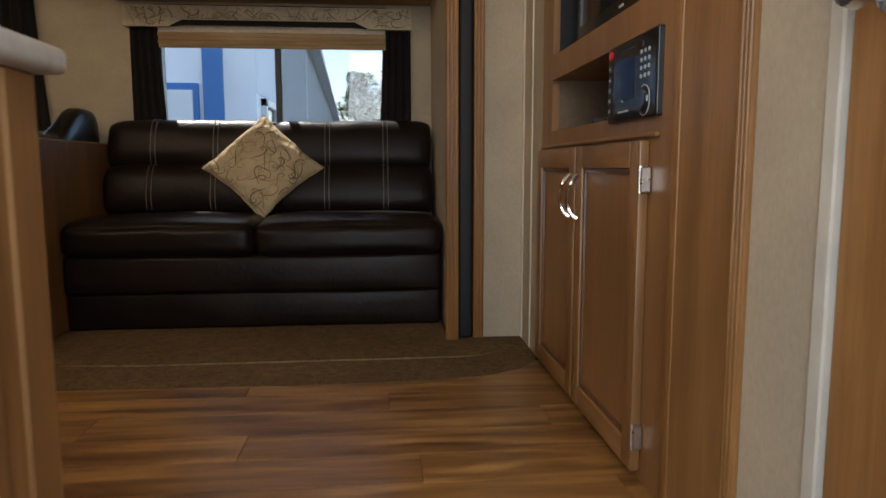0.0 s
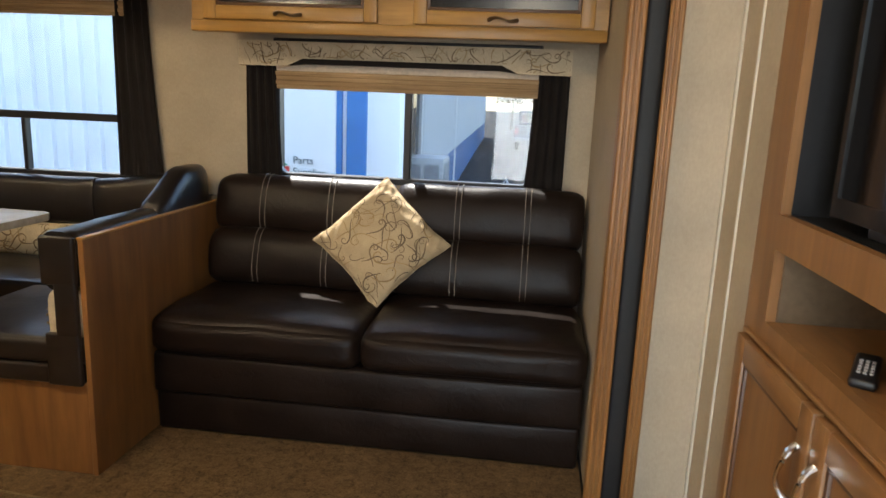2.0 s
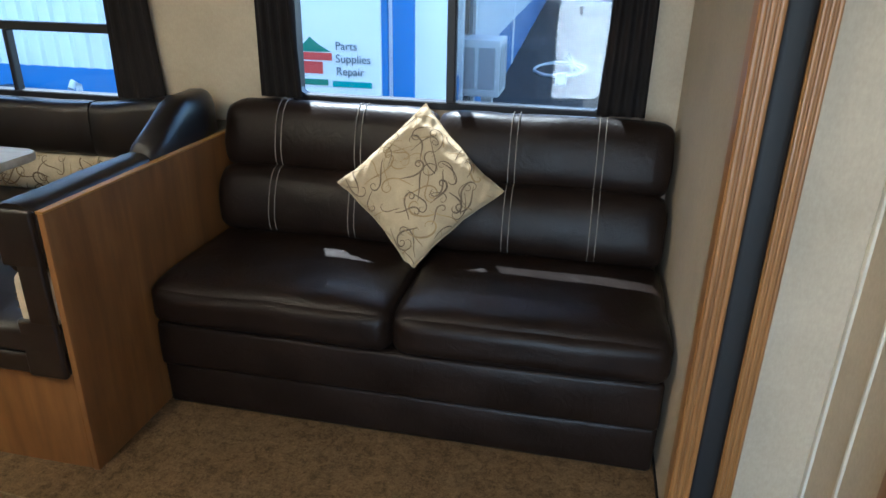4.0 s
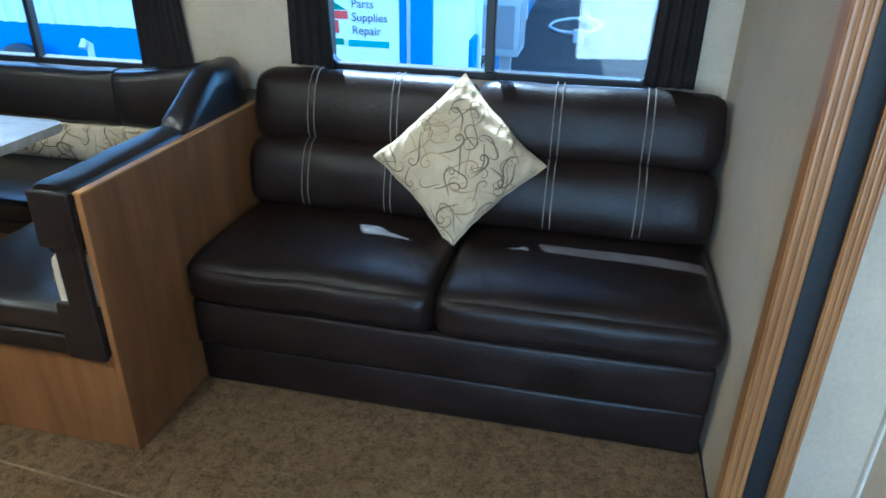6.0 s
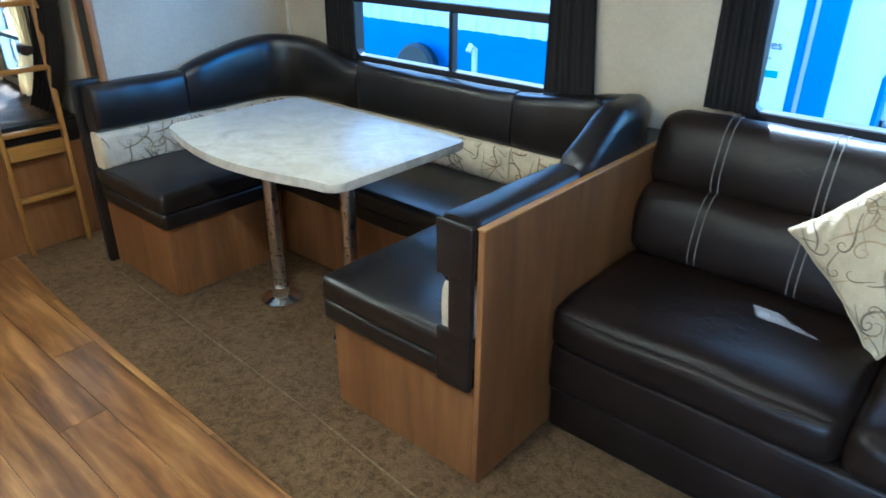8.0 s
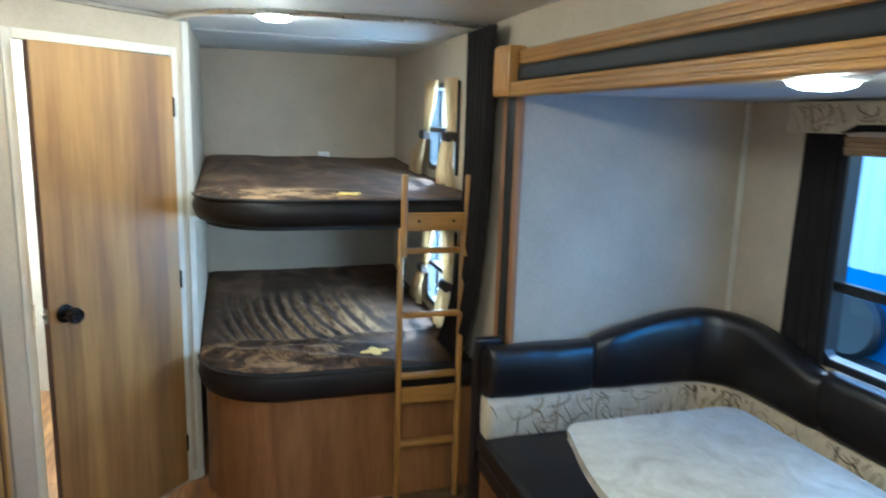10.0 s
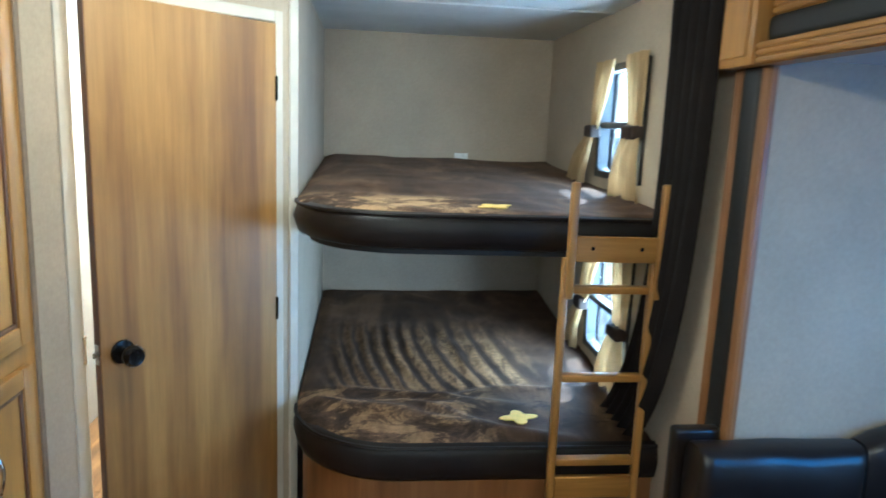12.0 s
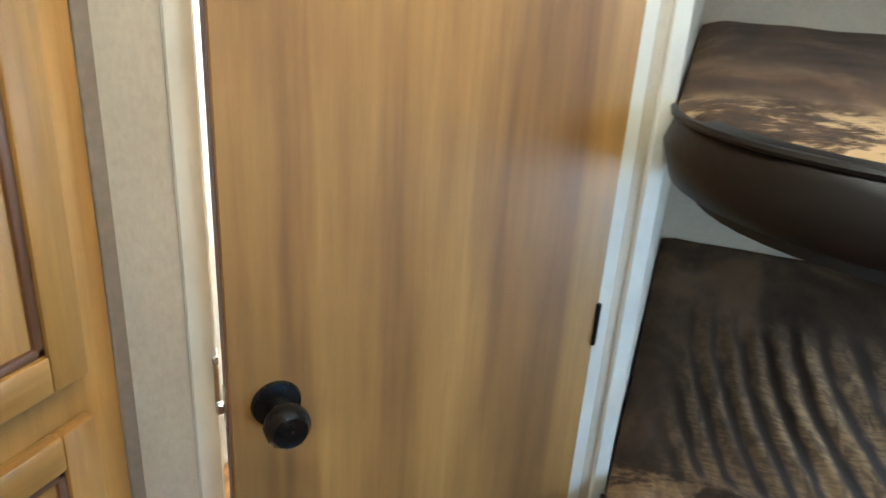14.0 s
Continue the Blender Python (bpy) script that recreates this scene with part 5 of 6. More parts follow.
def mattress(parent_label, z0, z1, rise, name):
    """A bunk mattress with a rounded corner, dark vinyl side band and brushed velour top."""
    b = thing(name, parent_label, "mattress", "bunk mattresses")
    edge = bunk_outline(0.0)
    bm = bmesh.new()
    front = edge[1:-1]
    rings = []
    prof = [(0.03, z0), (0.008, z0 + 0.008), (0.0, z0 + 0.03), (-0.008, (z0 + z1) / 2), (0.0, z1 - 0.03), (0.006, z1 - 0.01), (0.03, z1 - 0.001)]
    for k, (x, y) in enumerate(front):
        a = Vector(front[min(k + 1, len(front) - 1)]) - Vector(front[max(k - 1, 0)])
        nrm = Vector((a.y, -a.x)).normalized()
        rings.append([bm.verts.new((x - nrm.x * o + 0.003 * noise.noise(Vector((x * 9, y * 9, z * 9))), y - nrm.y * o, z)) for o, z in prof])
    for q, w in zip(rings, rings[1:]):
        for k in range(len(prof) - 1):
            bm.faces.new((q[k], w[k], w[k + 1], q[k + 1]))
    under = [r[0] for r in rings]
    bl, br = bm.verts.new((END + 0.01, MAIN - 0.004, z0)), bm.verts.new((END + 0.01, 1.558, z0))
    bm.faces.new(under + [bl, br])
    part("side_band", bm, M_band, b, "dark vinyl side band", 1.0)
    bm = bmesh.new()
    tube(bm, [(x - 0.006 * (x > -3.7), y, z1 - 0.008) for x, y in front], 0.006, 7)
    part("piping", bm, M_band, b)
    # velour top: a fine sheet with brushed folds
    bm = bmesh.new()
    nx, ny = 130, 210
    verts = {}
    c, r = Vector((-3.945, 1.905)), 0.345
    for i in range(nx + 1):
        for j in range(ny + 1):
            y = 1.562 + (MAIN - 0.008 - 1.562) * j / ny
            xe = -3.605
            if y < c.y:
                xe = c.x + math.sqrt(max(0.0, (r - 0.004) ** 2 - (c.y - y) ** 2))
            x = END + 0.012 + (xe - END - 0.012) * i / nx
            inward = min(xe - x, y - 1.552, 0.08) / 0.08
            h = z1 - 0.004 - 0.020 * (1 - inward) ** 2 + rise * max(0.0, (-3.6 - x) / 1.6) ** 1.2
            f1 = 1.5 * math.exp(-((x + 3.86 + 0.10 * (y - 2.0)) / 0.05) ** 2) * (0.5 + 0.5 * math.sin(y * 7))
            f2 = math.exp(-((x + 3.78 - 0.32 * (y - 2.0)) / 0.035) ** 2)
            bow = x + 4.45
            s_ = y - 0.10 * bow - 0.25 * bow * bow + 0.05 * noise.noise(Vector((x * 1.6, y * 3.0, 2.0)))
            ribs = (0.5 + 0.5 * math.sin(114 * s_ - 40 * (s_ - 1.66) ** 2)) ** 1.3
            ribs *= math.exp(-((y - 1.98) / 0.34) ** 6) * math.exp(-((x + 4.36) / 0.34) ** 6) * (0.6 + 0.8 * abs(noise.noise(Vector((x * 1.5, y * 5.0, 1.0)))))
            f3 = math.exp(-((x + 3.98 - 0.22 * (y - 1.9)) / 0.03) ** 2) * math.exp(-((y - 2.0) / 0.22) ** 2)
            f4 = math.exp(-((x + 3.90 + 0.18 * (y - 1.75) + 0.03 * math.sin(9 * y)) / 0.022) ** 2) + math.exp(-((x + 3.83 - 0.55 * (y - 2.05)) / 0.024) ** 2) * math.exp(-((y - 2.05) / 0.16) ** 4)
            amp = 1.0 if z1 < 1.0 else 0.12
            h += amp * (0.018 * f1 + 0.018 * f2 + 0.024 * f3 + 0.0065 * ribs * (z1 < 1.0) + 0.010 * f4) * inward
            h += inward * (0.010 * noise.noise(Vector((x * 3.1, y * 3.1, z1))) + 0.005 * noise.noise(Vector((x * 9, y * 6, z1 + 4))))
            verts[i, j] = bm.verts.new((x, y, h))
    for i in range(nx):
        for j in range(ny):
            bm.faces.new((verts[i, j], verts[i + 1, j], verts[i + 1, j + 1], verts[i, j + 1]))
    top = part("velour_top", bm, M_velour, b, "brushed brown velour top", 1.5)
    return b


mattress("brown velour bunk mattress with rounded corner, brushed and creased", 0.482, 0.604, 0.095, "lower_bunk_mattress")
mattress("brown velour upper bunk mattress with rounded corner", 1.208, 1.318, 0.085, "upper_bunk_mattress")
bm = bmesh.new()
prism(bm, bunk_outline(0.045), 1.190, 1.207)
bunk_board = part("upper_board", bm, M_rubber)


def bunk_base():
    b = thing("bunk_bed", "built-in bunk bed with curved brown wood panel base", "bunk bed")
    edge = [p for p in bunk_outline(0.025)[1:-1]]
    bm = bmesh.new()
    inner = [(x - 0.018, y + 0.004) for x, y in edge]
    prism(bm, edge + inner[::-1], 0.0, 0.478)
    bunk_board.parent = b
    part("curved_panel", bm, M_panel_z, b, "", 0.5)
    part("deck", (lambda q: (prism(q, bunk_outline(0.03), 0.462, 0.481), q)[1])(bmesh.new()), M_panel_z, b)


bunk_base()


def ladder():
    l = thing("bunk_ladder", "honey-wood bunk ladder with flat rungs hooked on the upper bunk", "ladder")
    x = -3.560
    part("rail", solid(x - 0.014, 2.352, 0.0, x + 0.014, 2.374, 1.205, bev=0.006, seg=2), M_gold_z, l)
    part("rail", solid(x - 0.014, 2.616, 0.0, x + 0.014, 2.638, 1.205, bev=0.006, seg=2), M_gold_z, l)
    for y in (2.357, 2.622):
        part("hook_rail", solid(x + 0.016, y, 1.09, x + 0.040, y + 0.024, 1.425, bev=0.006, seg=2), M_gold_z, l)
    part("hook_board", solid(x + 0.014, 2.380, 1.198, x + 0.032, 2.622, 1.272, bev=0.003), M_gold_y, l)
    for y in (2.43, 2.575):
        bm = bmesh.new()
        lathe(bm, [(0.006, 0), (0.005, 0.003), (0.001, 0.0035)], Matrix.Translation((x + 0.032, y, 1.238)) @ Matrix.Rotation(radians(90), 4, 'Y'), 12)
        part("screw", bm, M_knob, l)
    for z in (1.112, 0.842, 0.575, 0.27):
        part("rung", solid(x - 0.020, 2.374, z - 0.011, x + 0.016, 2.616, z + 0.011, bev=0.005, seg=2), M_gold_y, l)
    part("brace_board", solid(x - 0.010, 2.374, 0.455, x + 0.010, 2.616, 0.525, bev=0.003), M_gold_y, l)
    return l


ladder()


def tied_curtains(win, spread):
    """Two short tan curtains drawn to the sides by dark bands; their hems billow out over the mattress."""
    x0, x1, z0, z1 = win
    tie = 0.54
    for side, xa, xt, xb, wt, wm, wb in ((0, x0 + 0.085, x0 - 0.005, x0 - spread, 0.115, 0.036, 0.115), (1, x1 - 0.025, x1 - 0.010, x1 - 0.060, 0.085, 0.048, 0.120)):
        c = thing("bunk_curtain", "short tan curtain tied back with a brown band", "curtain", "bunk curtains")
        bm = bmesh.new()
        nu, nv = 56, 34
        front, rear = [], []
        for j in range(nv + 1):
            t = j / nv                              # 0 at the top
            if t < tie:
                f = t / tie
                w = wt - (wt - wm) * f ** 1.4
                xc = xa + (xt - xa) * f ** 1.2
                puff = 0.0
            else:
                f = (t - tie) / (1 - tie)
                w = wm + (wb - wm) * f ** 0.75
                xc = xt + (xb - xt) * f
                puff = math.sin(math.pi * min(1.0, 0.15 + 0.75 * f))
            z = z1 + 0.035 - (z1 - z0 + 0.105) * t
            fr, rr = [], []
            for i in range(nu + 1):
                u = 2 * i / nu - 1
                folds = math.sin(u * 8.5 + 1.3 * t + 2.1 * side) + 0.5 * math.sin(u * 19 + 5 * t + side)
                depth = 0.016 + 0.010 * folds * (0.5 + 0.5 * abs(t - tie) / 0.5) + 0.035 * puff * (1 - 0.6 * u * u)
                depth += 0.006 * noise.noise(Vector((u * 3, t * 6, side + z1)))
                depth = max(depth, 0.004)
                zz = z + (0.018 * math.sin(u * 3.3 + side) + 0.008 * math.sin(u * 9)) * max(0.0, t - 0.75) * 4
                fr.append(bm.verts.new((xc + u * w, MAIN - 0.016 - depth, zz)))
                rr.append(bm.verts.new((xc + u * w, MAIN - 0.0135 - depth, zz)))
            front.append(fr), rear.append(rr)
        for j in range(nv):
            for i in range(nu):
                bm.faces.new((front[j][i], front[j][i + 1], front[j + 1][i + 1], front[j + 1][i]))
                bm.faces.new((rear[j][i], rear[j + 1][i], rear[j + 1][i + 1], rear[j][i + 1]))
            for i in (0, nu):
                bm.faces.new((front[j][i], front[j + 1][i], rear[j + 1][i], rear[j][i]))
        part("cloth", bm, M_tan, c, smooth=1.4)
        zt = z1 + 0.035 - (z1 - z0 + 0.105) * tie
        bm = bmesh.new()
        soft_box(bm, (xt - wm - 0.007, MAIN - 0.062, zt - 0.024), (xt + wm + 0.007, MAIN - 0.012, zt + 0.024), 0.014, (4, 4, 3), (0, 0, 0), 0.004, 14)
        part("tie_band", bm, M_tie, c, "dark brown tie band")


tied_curtains(BUNK_UP, 0.21)
tied_curtains(BUNK_LOW, 0.17)


def bunk_drape():
    """A long dark curtain gathered at the wall, its foot swept back over the lower bunk."""
    bm = bmesh.new()
    nu, nv = 60, 40
    front, rear = [], []
    for j in range(nv + 1):
        t = j / nv
        z = CEIL - 0.03 - (CEIL - 0.03 - 0.62) * t
        pull_in = max(0.0, t - 0.35) / 0.65
        w = 0.145 - 0.035 * min(1.0, t * 1.4) + 0.03 * pull_in ** 3
        xc = -3.505 - 0.02 * t - 0.235 * pull_in ** 3.4
        fr, rr = [], []
        for i in range(nu + 1):
            u = 2 * i / nu - 1
            y = MAIN - 0.065 - 0.022 * math.sin(u * 16 + 0.8 * t) - 0.02 * pull_in
            fr.append(bm.verts.new((xc + u * w, y, z)))
            rr.append(bm.verts.new((xc + u * w, y + 0.004, z)))
        front.append(fr), rear.append(rr)
    for j in range(nv):
        for i in range(nu):
            bm.faces.new((front[j][i], front[j][i + 1], front[j + 1][i + 1], front[j + 1][i]))
            bm.faces.new((rear[j][i], rear[j + 1][i], rear[j + 1][i + 1], rear[j][i + 1]))
        for i in (0, nu):
            bm.faces.new((front[j][i], front[j + 1][i], rear[j + 1][i], rear[j][i]))
    d = thing("privacy_curtain", "long dark brown privacy curtain gathered beside the bunks", "curtain")
    part("cloth", bm, M_curtain, d, smooth=1.4)


bunk_drape()
bm = bmesh.new()
track = [(-3.93, 1.50, CEIL - 0.012), (-3.80, 1.57, CEIL - 0.012), (-3.66, 1.69, CEIL - 0.012), (-3.57, 1.85, CEIL - 0.012), (-3.54, 2.05, CEIL - 0.012), (-3.54, 2.40, CEIL - 0.012), (-3.56, 2.69, CEIL - 0.012)]
tube(bm, track, 0.011, 8)
tagged(part("curtain_track", bm, M_nickel), "curved metal curtain track on the ceiling", "curtain track")


def flower_tag(name, x, y, z, rz):
    bm = bmesh.new()
    pts = []
    for k in range(36):
        a = 2 * math.pi * k / 36
        r = 0.041 + 0.013 * math.cos(4 * a + 0.6)
        pts.append((r * math.cos(a), r * math.sin(a) * 1.25))
    prism(bm, pts, 0, 0.003)
    bm.transform(pose(x, y, z, 0, 0, rz))
    tagged(part(name, bm, M_yellow), "flower-shaped yellow tag lying on the bunk", "tag", "yellow tags")


flower_tag("yellow_tag", -3.775, 2.305, 0.619, 15)
flower_tag("yellow_tag", -3.74, 2.18, 1.326, 40)
bm = bmesh.new()
box(bm, END, 2.23, 1.375, END + 0.003, 2.30, 1.43)
tagged(part("wall_tag", bm, M_white), "small white paper tag on the wall above the bunk", "tag")

# ---- bathroom door and pantry ----


def bathroom_door():
    d = tagged(new("door_2"), "flat brown veneer bathroom door standing slightly ajar", "door", "", "structure")
    w = D1 - D0 - 0.008
    # local: x along the leaf from the hinge towards the latch, y out into the room
    hinge = ANG @ Vector((D1 - 0.004, 0.004, 0))
    lx = (ANG.to_3x3() @ Vector((-1, 0, 0)))
    swing = Matrix.Rotation(radians(AJAR), 3, 'Z')
    lx = swing @ lx
    ly = Vector((-lx.y, lx.x, 0))
    if ly.dot(ANG.to_3x3() @ Vector((0, 1, 0))) < 0:
        ly = -ly
    m = Matrix(((lx.x, ly.x, 0, hinge.x), (lx.y, ly.y, 0, hinge.y), (0, 0, 1, 0), (0, 0, 0, 1)))

    def put(bm):
        bm.transform(m)
        return bm
    part("leaf", put(solid(0, -0.015, 0.02, w, 0.013, DTOP - 0.006, bev=0.002)), M_door, d)
    part("leaf_edge", put(solid(w, -0.014, 0.022, w + 0.002, 0.012, DTOP - 0.008)), M_bead, d, "dark leaf edge")
    for z in (0.20, 0.945, 1.66):
        bm = bmesh.new()
        tube(bm, [(0.002, 0.014, z - 0.038), (0.002, 0.014, z + 0.038)], 0.0045, 8)
        box(bm, -0.005, 0.008, z - 0.036, 0.005, 0.015, z + 0.036, 0.001)
        part("hinge", put(bm), M_knob, d, "dark metal hinge")
    bm = bmesh.new()
    lathe(bm, [(0.034, 0), (0.032, 0.006), (0.016, 0.010), (0.0145, 0.030), (0.024, 0.036), (0.030, 0.050), (0.029, 0.062), (0.022, 0.072), (0.018, 0.0705), (0.003, 0.071)], Matrix.Translation((w - 0.060, 0.013, 0.925)) @ Matrix.Rotation(radians(-90), 4, 'X'))
    part("door_knob", put(bm), M_knob, d, "round oil-black knob")
    bm = bmesh.new()
    box(bm, w, -0.011, 0.90, w + 0.004, 0.009, 0.955, 0.001)
    box(bm, w + 0.003, -0.006, 0.918, w + 0.014, 0.004, 0.934, 0.002)
    part("latch", put(bm), M_nickel, d, "metal latch plate")


AJAR = 6.5
bathroom_door()
bm = bmesh.new()
box(bm, D0 - 0.006, -0.02, 0.885, D0 + 0.002, 0.009, 0.965, 0.001)
bm.transform(ANG)
tagged(part("strike_plate", bm, M_nickel), "metal strike plate on the bathroom door frame", "strike plate", "", "structure")


def pantry():
    p = thing("pantry_cabinet", "tall honey-wood pantry cabinet with panelled doors", "cabinet")
    y, x0, x1 = 0.950, -2.88, -3.458
    part("body", solid(x1 + 0.002, HALL + 0.002, 0.0, x0, y - 0.02, CEIL - 0.003), M_gold_z, p)
    part("face_frame", solid(x1, y - 0.02, 0.0, x0, y, CEIL - 0.003, bev=0.002), M_gold_z, p)
    part("edge_batten", solid(x1 - 0.026, y - 0.06, 0.0, x1 + 0.004, y + 0.005, CEIL - 0.003, bev=0.002), M_grey_batten, p, "grey-brown edge batten")
    for z0, z1, hz in ((0.06, 0.940, 0.750), (0.998, 1.965, 1.482)):
        for a, b, h in ((-3.400, -3.150, -3.172), (-3.142, -2.90, -3.112)):
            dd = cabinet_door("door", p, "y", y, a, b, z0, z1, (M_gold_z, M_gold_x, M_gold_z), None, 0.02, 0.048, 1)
            pull(dd, "y", y + 0.02, h, hz, 0.115, M_chrome, True, 1)


M_grey_batten = simple("grey_brown_batten", (0.22, 0.17, 0.12), 0.6)
pantry()


def floor_vent():
    v = thing("floor_vent", "brown metal floor vent with slats in the plank floor", "vent")
    x0, x1, y0, y1 = -3.345, -3.125, 1.255, 1.395
    bm = bmesh.new()
    for b in ((x0, y0, x1, y0 + 0.03), (x0, y1 - 0.03, x1, y1), (x0, y0 + 0.03, x0 + 0.045, y1 - 0.03), (x1 - 0.045, y0 + 0.03, x1, y1 - 0.03)):
        box(bm, b[0], b[1], 0.0005, b[2], b[3], 0.006, 0.002)
    part("frame", bm, M_vent, v)
    part("duct", solid(x0 + 0.04, y0 + 0.025, 0.0004, x1 - 0.04, y1 - 0.025, 0.0015), M_hole, v)
    for k in range(6):
        xx = x0 + 0.052 + k * 0.021
        part("slat", solid(xx, y0 + 0.03, 0.001, xx + 0.007, y1 - 0.03, 0.005), M_vent, v)


floor_vent()


def ceiling_lamp(x, y, z):
    c = thing("ceiling_lamp", "small round white ceiling lamp, lit", "ceiling lamp", "ceiling lamps")
    bm = bmesh.new()
    lathe(bm, [(0.085, 0), (0.085, -0.008), (0.075, -0.014), (0.066, -0.014)], Matrix.Translation((x, y, z)))
    part("rim", bm, M_white, c)
    bm = bmesh.new()
    lathe(bm, [(0.067, -0.012), (0.060, -0.022), (0.040, -0.030), (0.001, -0.033)], Matrix.Translation((x, y, z)))
    part("lens", bm, M_lens, c, "glowing frosted lens")


# includes the two added front lamps, modelled like the rear ones
for lamp in LAMPS:
    ceiling_lamp(*lamp)

# ---- outside ----
GROUND = -0.68
M_sheet = simple("white_metal_sheet", (0.85, 0.865, 0.875), 0.45, 0.0, 0.05, 3.0)
M_blue = simple("blue_metal_sheet", (0.03, 0.17, 0.45), 0.45, 0.0, 0.08, 3.0)
M_board = simple("white_sign_board", (0.80, 0.80, 0.79), 0.5, 0.0, 0.02, 4.0)
M_teal = simple("teal_print", (0.02, 0.30, 0.28), 0.6)
M_signred = simple("red_print", (0.55, 0.05, 0.04), 0.6)
M_green = simple("green_print", (0.03, 0.20, 0.12), 0.6)
M_ink = simple("grey_ink", (0.10, 0.14, 0.15), 0.6)

bm = bmesh.new()
bmesh.ops.create_grid(bm, x_segments=40, y_segments=40, size=400.0)
bm.transform(Matrix.Translation((0, 0, GROUND)))
setting("ground", bm, M_asphalt, "worn dark asphalt yard", "ground")


def ribbed(bm, p, q, z0, z1, pitch=0.20, depth=0.05):
    """A ribbed metal sheet from p to q in the plan."""
    p, q = Vector((*p, 0)), Vector((*q, 0))
    d = (q - p).normalized()
    nrm = Vector((d.y, -d.x, 0))
    n = int((q - p).length / pitch)
    for k in range(n + 1):
        s = min(k * pitch, (q - p).length - 0.04)
        c = p + d * s
        pts = [c, c + d * 0.018 + nrm * depth, c + d * 0.05 + nrm * depth, c + d * 0.068]
        prism(bm, [(v.x, v.y) for v in pts], z0, z1)


def workshop():
    w = thing("workshop_building", "white and blue metal workshop building beside the trailer", "building")
    fy, cx, far = 8.1, -1.55, 46.0
    top = 3.6
    part("wall", solid(-14.0, fy, GROUND, cx, fy + 9.0, top), M_sheet, w)
    bx = lambda y: cx + 0.35 - 0.045 * (y - fy)
    bm = bmesh.new()
    prism(bm, [(cx - 0.3, fy + 0.05), (bx(fy), fy + 0.05), (bx(far), far), (bx(far) - 3, far)], GROUND, top)
    part("long_wall", bm, M_sheet, w)
    bm = bmesh.new()
    ribbed(bm, (bx(fy + 2.2), fy + 2.2), (bx(far), far), 0.27, top)
    part("long_wall_ribs", bm, M_sheet, w)
    bm = bmesh.new()
    ribbed(bm, (bx(fy + 0.1), fy + 0.1), (bx(fy + 2.1), fy + 2.1), 1.53, top)
    part("return_ribs", bm, M_sheet, w)
    bm = bmesh.new()
    prism(bm, [(bx(fy) - 0.05, fy + 0.06), (bx(fy) + 0.035, fy + 0.06), (bx(far) + 0.035, far), (bx(far) - 0.05, far)], GROUND, 0.27)
    part("long_base_band", bm, M_blue, w, "blue base band")
    bm = bmesh.new()
    ribbed(bm, (-13.9, fy), (-3.5, fy), 0.22, top)
    part("front_ribs", bm, M_sheet, w)
    part("front_base_band", solid(-14.0, fy - 0.035, GROUND, -3.45, fy + 0.02, 0.22), M_blue, w, "blue base band")
    part("corner_post", solid(cx - 0.22, fy - 0.05, GROUND, cx + 0.0, fy + 0.02, top, bev=0.01), M_blue, w, "blue corner post")
    # framed door on the short return, and the boarded door with the sign
    bm = bmesh.new()
    y0, y1 = fy + 0.45, fy + 1.35
    for a, b, z0, z1 in ((y0, y0 + 0.09, -0.25, 1.5), (y1 - 0.09, y1, -0.25, 1.5), (y0, y1, 1.41, 1.5), (y0, y1, -0.25, -0.16)):
        box(bm, bx(fy) - 0.02, a, z0, bx(fy) + 0.05, b, z1, 0.006)
    win = part("office_window", bm, M_white, w, "white window frame")
    part("pane", solid(bx(fy) - 0.01, y0 + 0.08, -0.17, bx(fy) + 0.012, y1 - 0.08, 1.42), M_screen, win)
    part("door_frame", solid(-3.45, fy - 0.05, GROUND, -1.82, fy + 0.02, 1.62, bev=0.01), M_blue, w, "blue door frame")
    part("door_board", solid(-3.40, fy - 0.075, GROUND + 0.05, -1.88, fy - 0.045, 1.54, bev=0.008), M_board, w, "plain white boarded door")
    bm = bmesh.new()
    prism(bm, [(-14.2, fy - 0.4), (bx(fy) + 0.35, fy - 0.4), (bx(far) + 0.4, far), (-14.2, far)], top, top + 0.18)
    part("roof", bm, M_sheet, w)
    return w


workshop()


def text(body, size, x, y, z, mat, parent):
    cu = bpy.data.curves.new("lettering", 'FONT')
    cu.body, cu.size, cu.extrude = body, size, 0.002
    cu.materials.append(mat)
    ob = new("lettering", cu)
    ob.parent = parent
    ob.matrix_basis = pose(x, y, z, 90, 0, 0)
    return ob


def shop_sign():
    s = thing("shop_sign", "printed sign on the white door, a mountain emblem and service words", "sign")
    y = 8.02
    for k, word in enumerate(("Parts", "Supplies", "Repair")):
        text(word, 0.115, -2.36, y - 0.006, 0.545 - 0.125 * k, M_ink, s)
    bm = bmesh.new()
    prism(bm, [(-2.82, 0.52), (-2.72, 0.57), (-2.63, 0.66), (-2.52, 0.58), (-2.41, 0.52)], y - 0.006, y, "y")
    part("emblem_hill", bm, M_green, s)
    part("emblem_band", solid(-2.83, y - 0.006, 0.435, -2.40, y, 0.51), M_signred, s)
    part("emblem_foot", solid(-2.72, y - 0.006, 0.30, -2.50, y, 0.42), M_signred, s)
    part("phone_bar", solid(-2.80, y - 0.006, 0.185, -2.45, y, 0.245), M_green, s)
    part("address_bar", solid(-2.40, y - 0.006, 0.175, -1.98, y, 0.235), M_teal, s)


shop_sign()


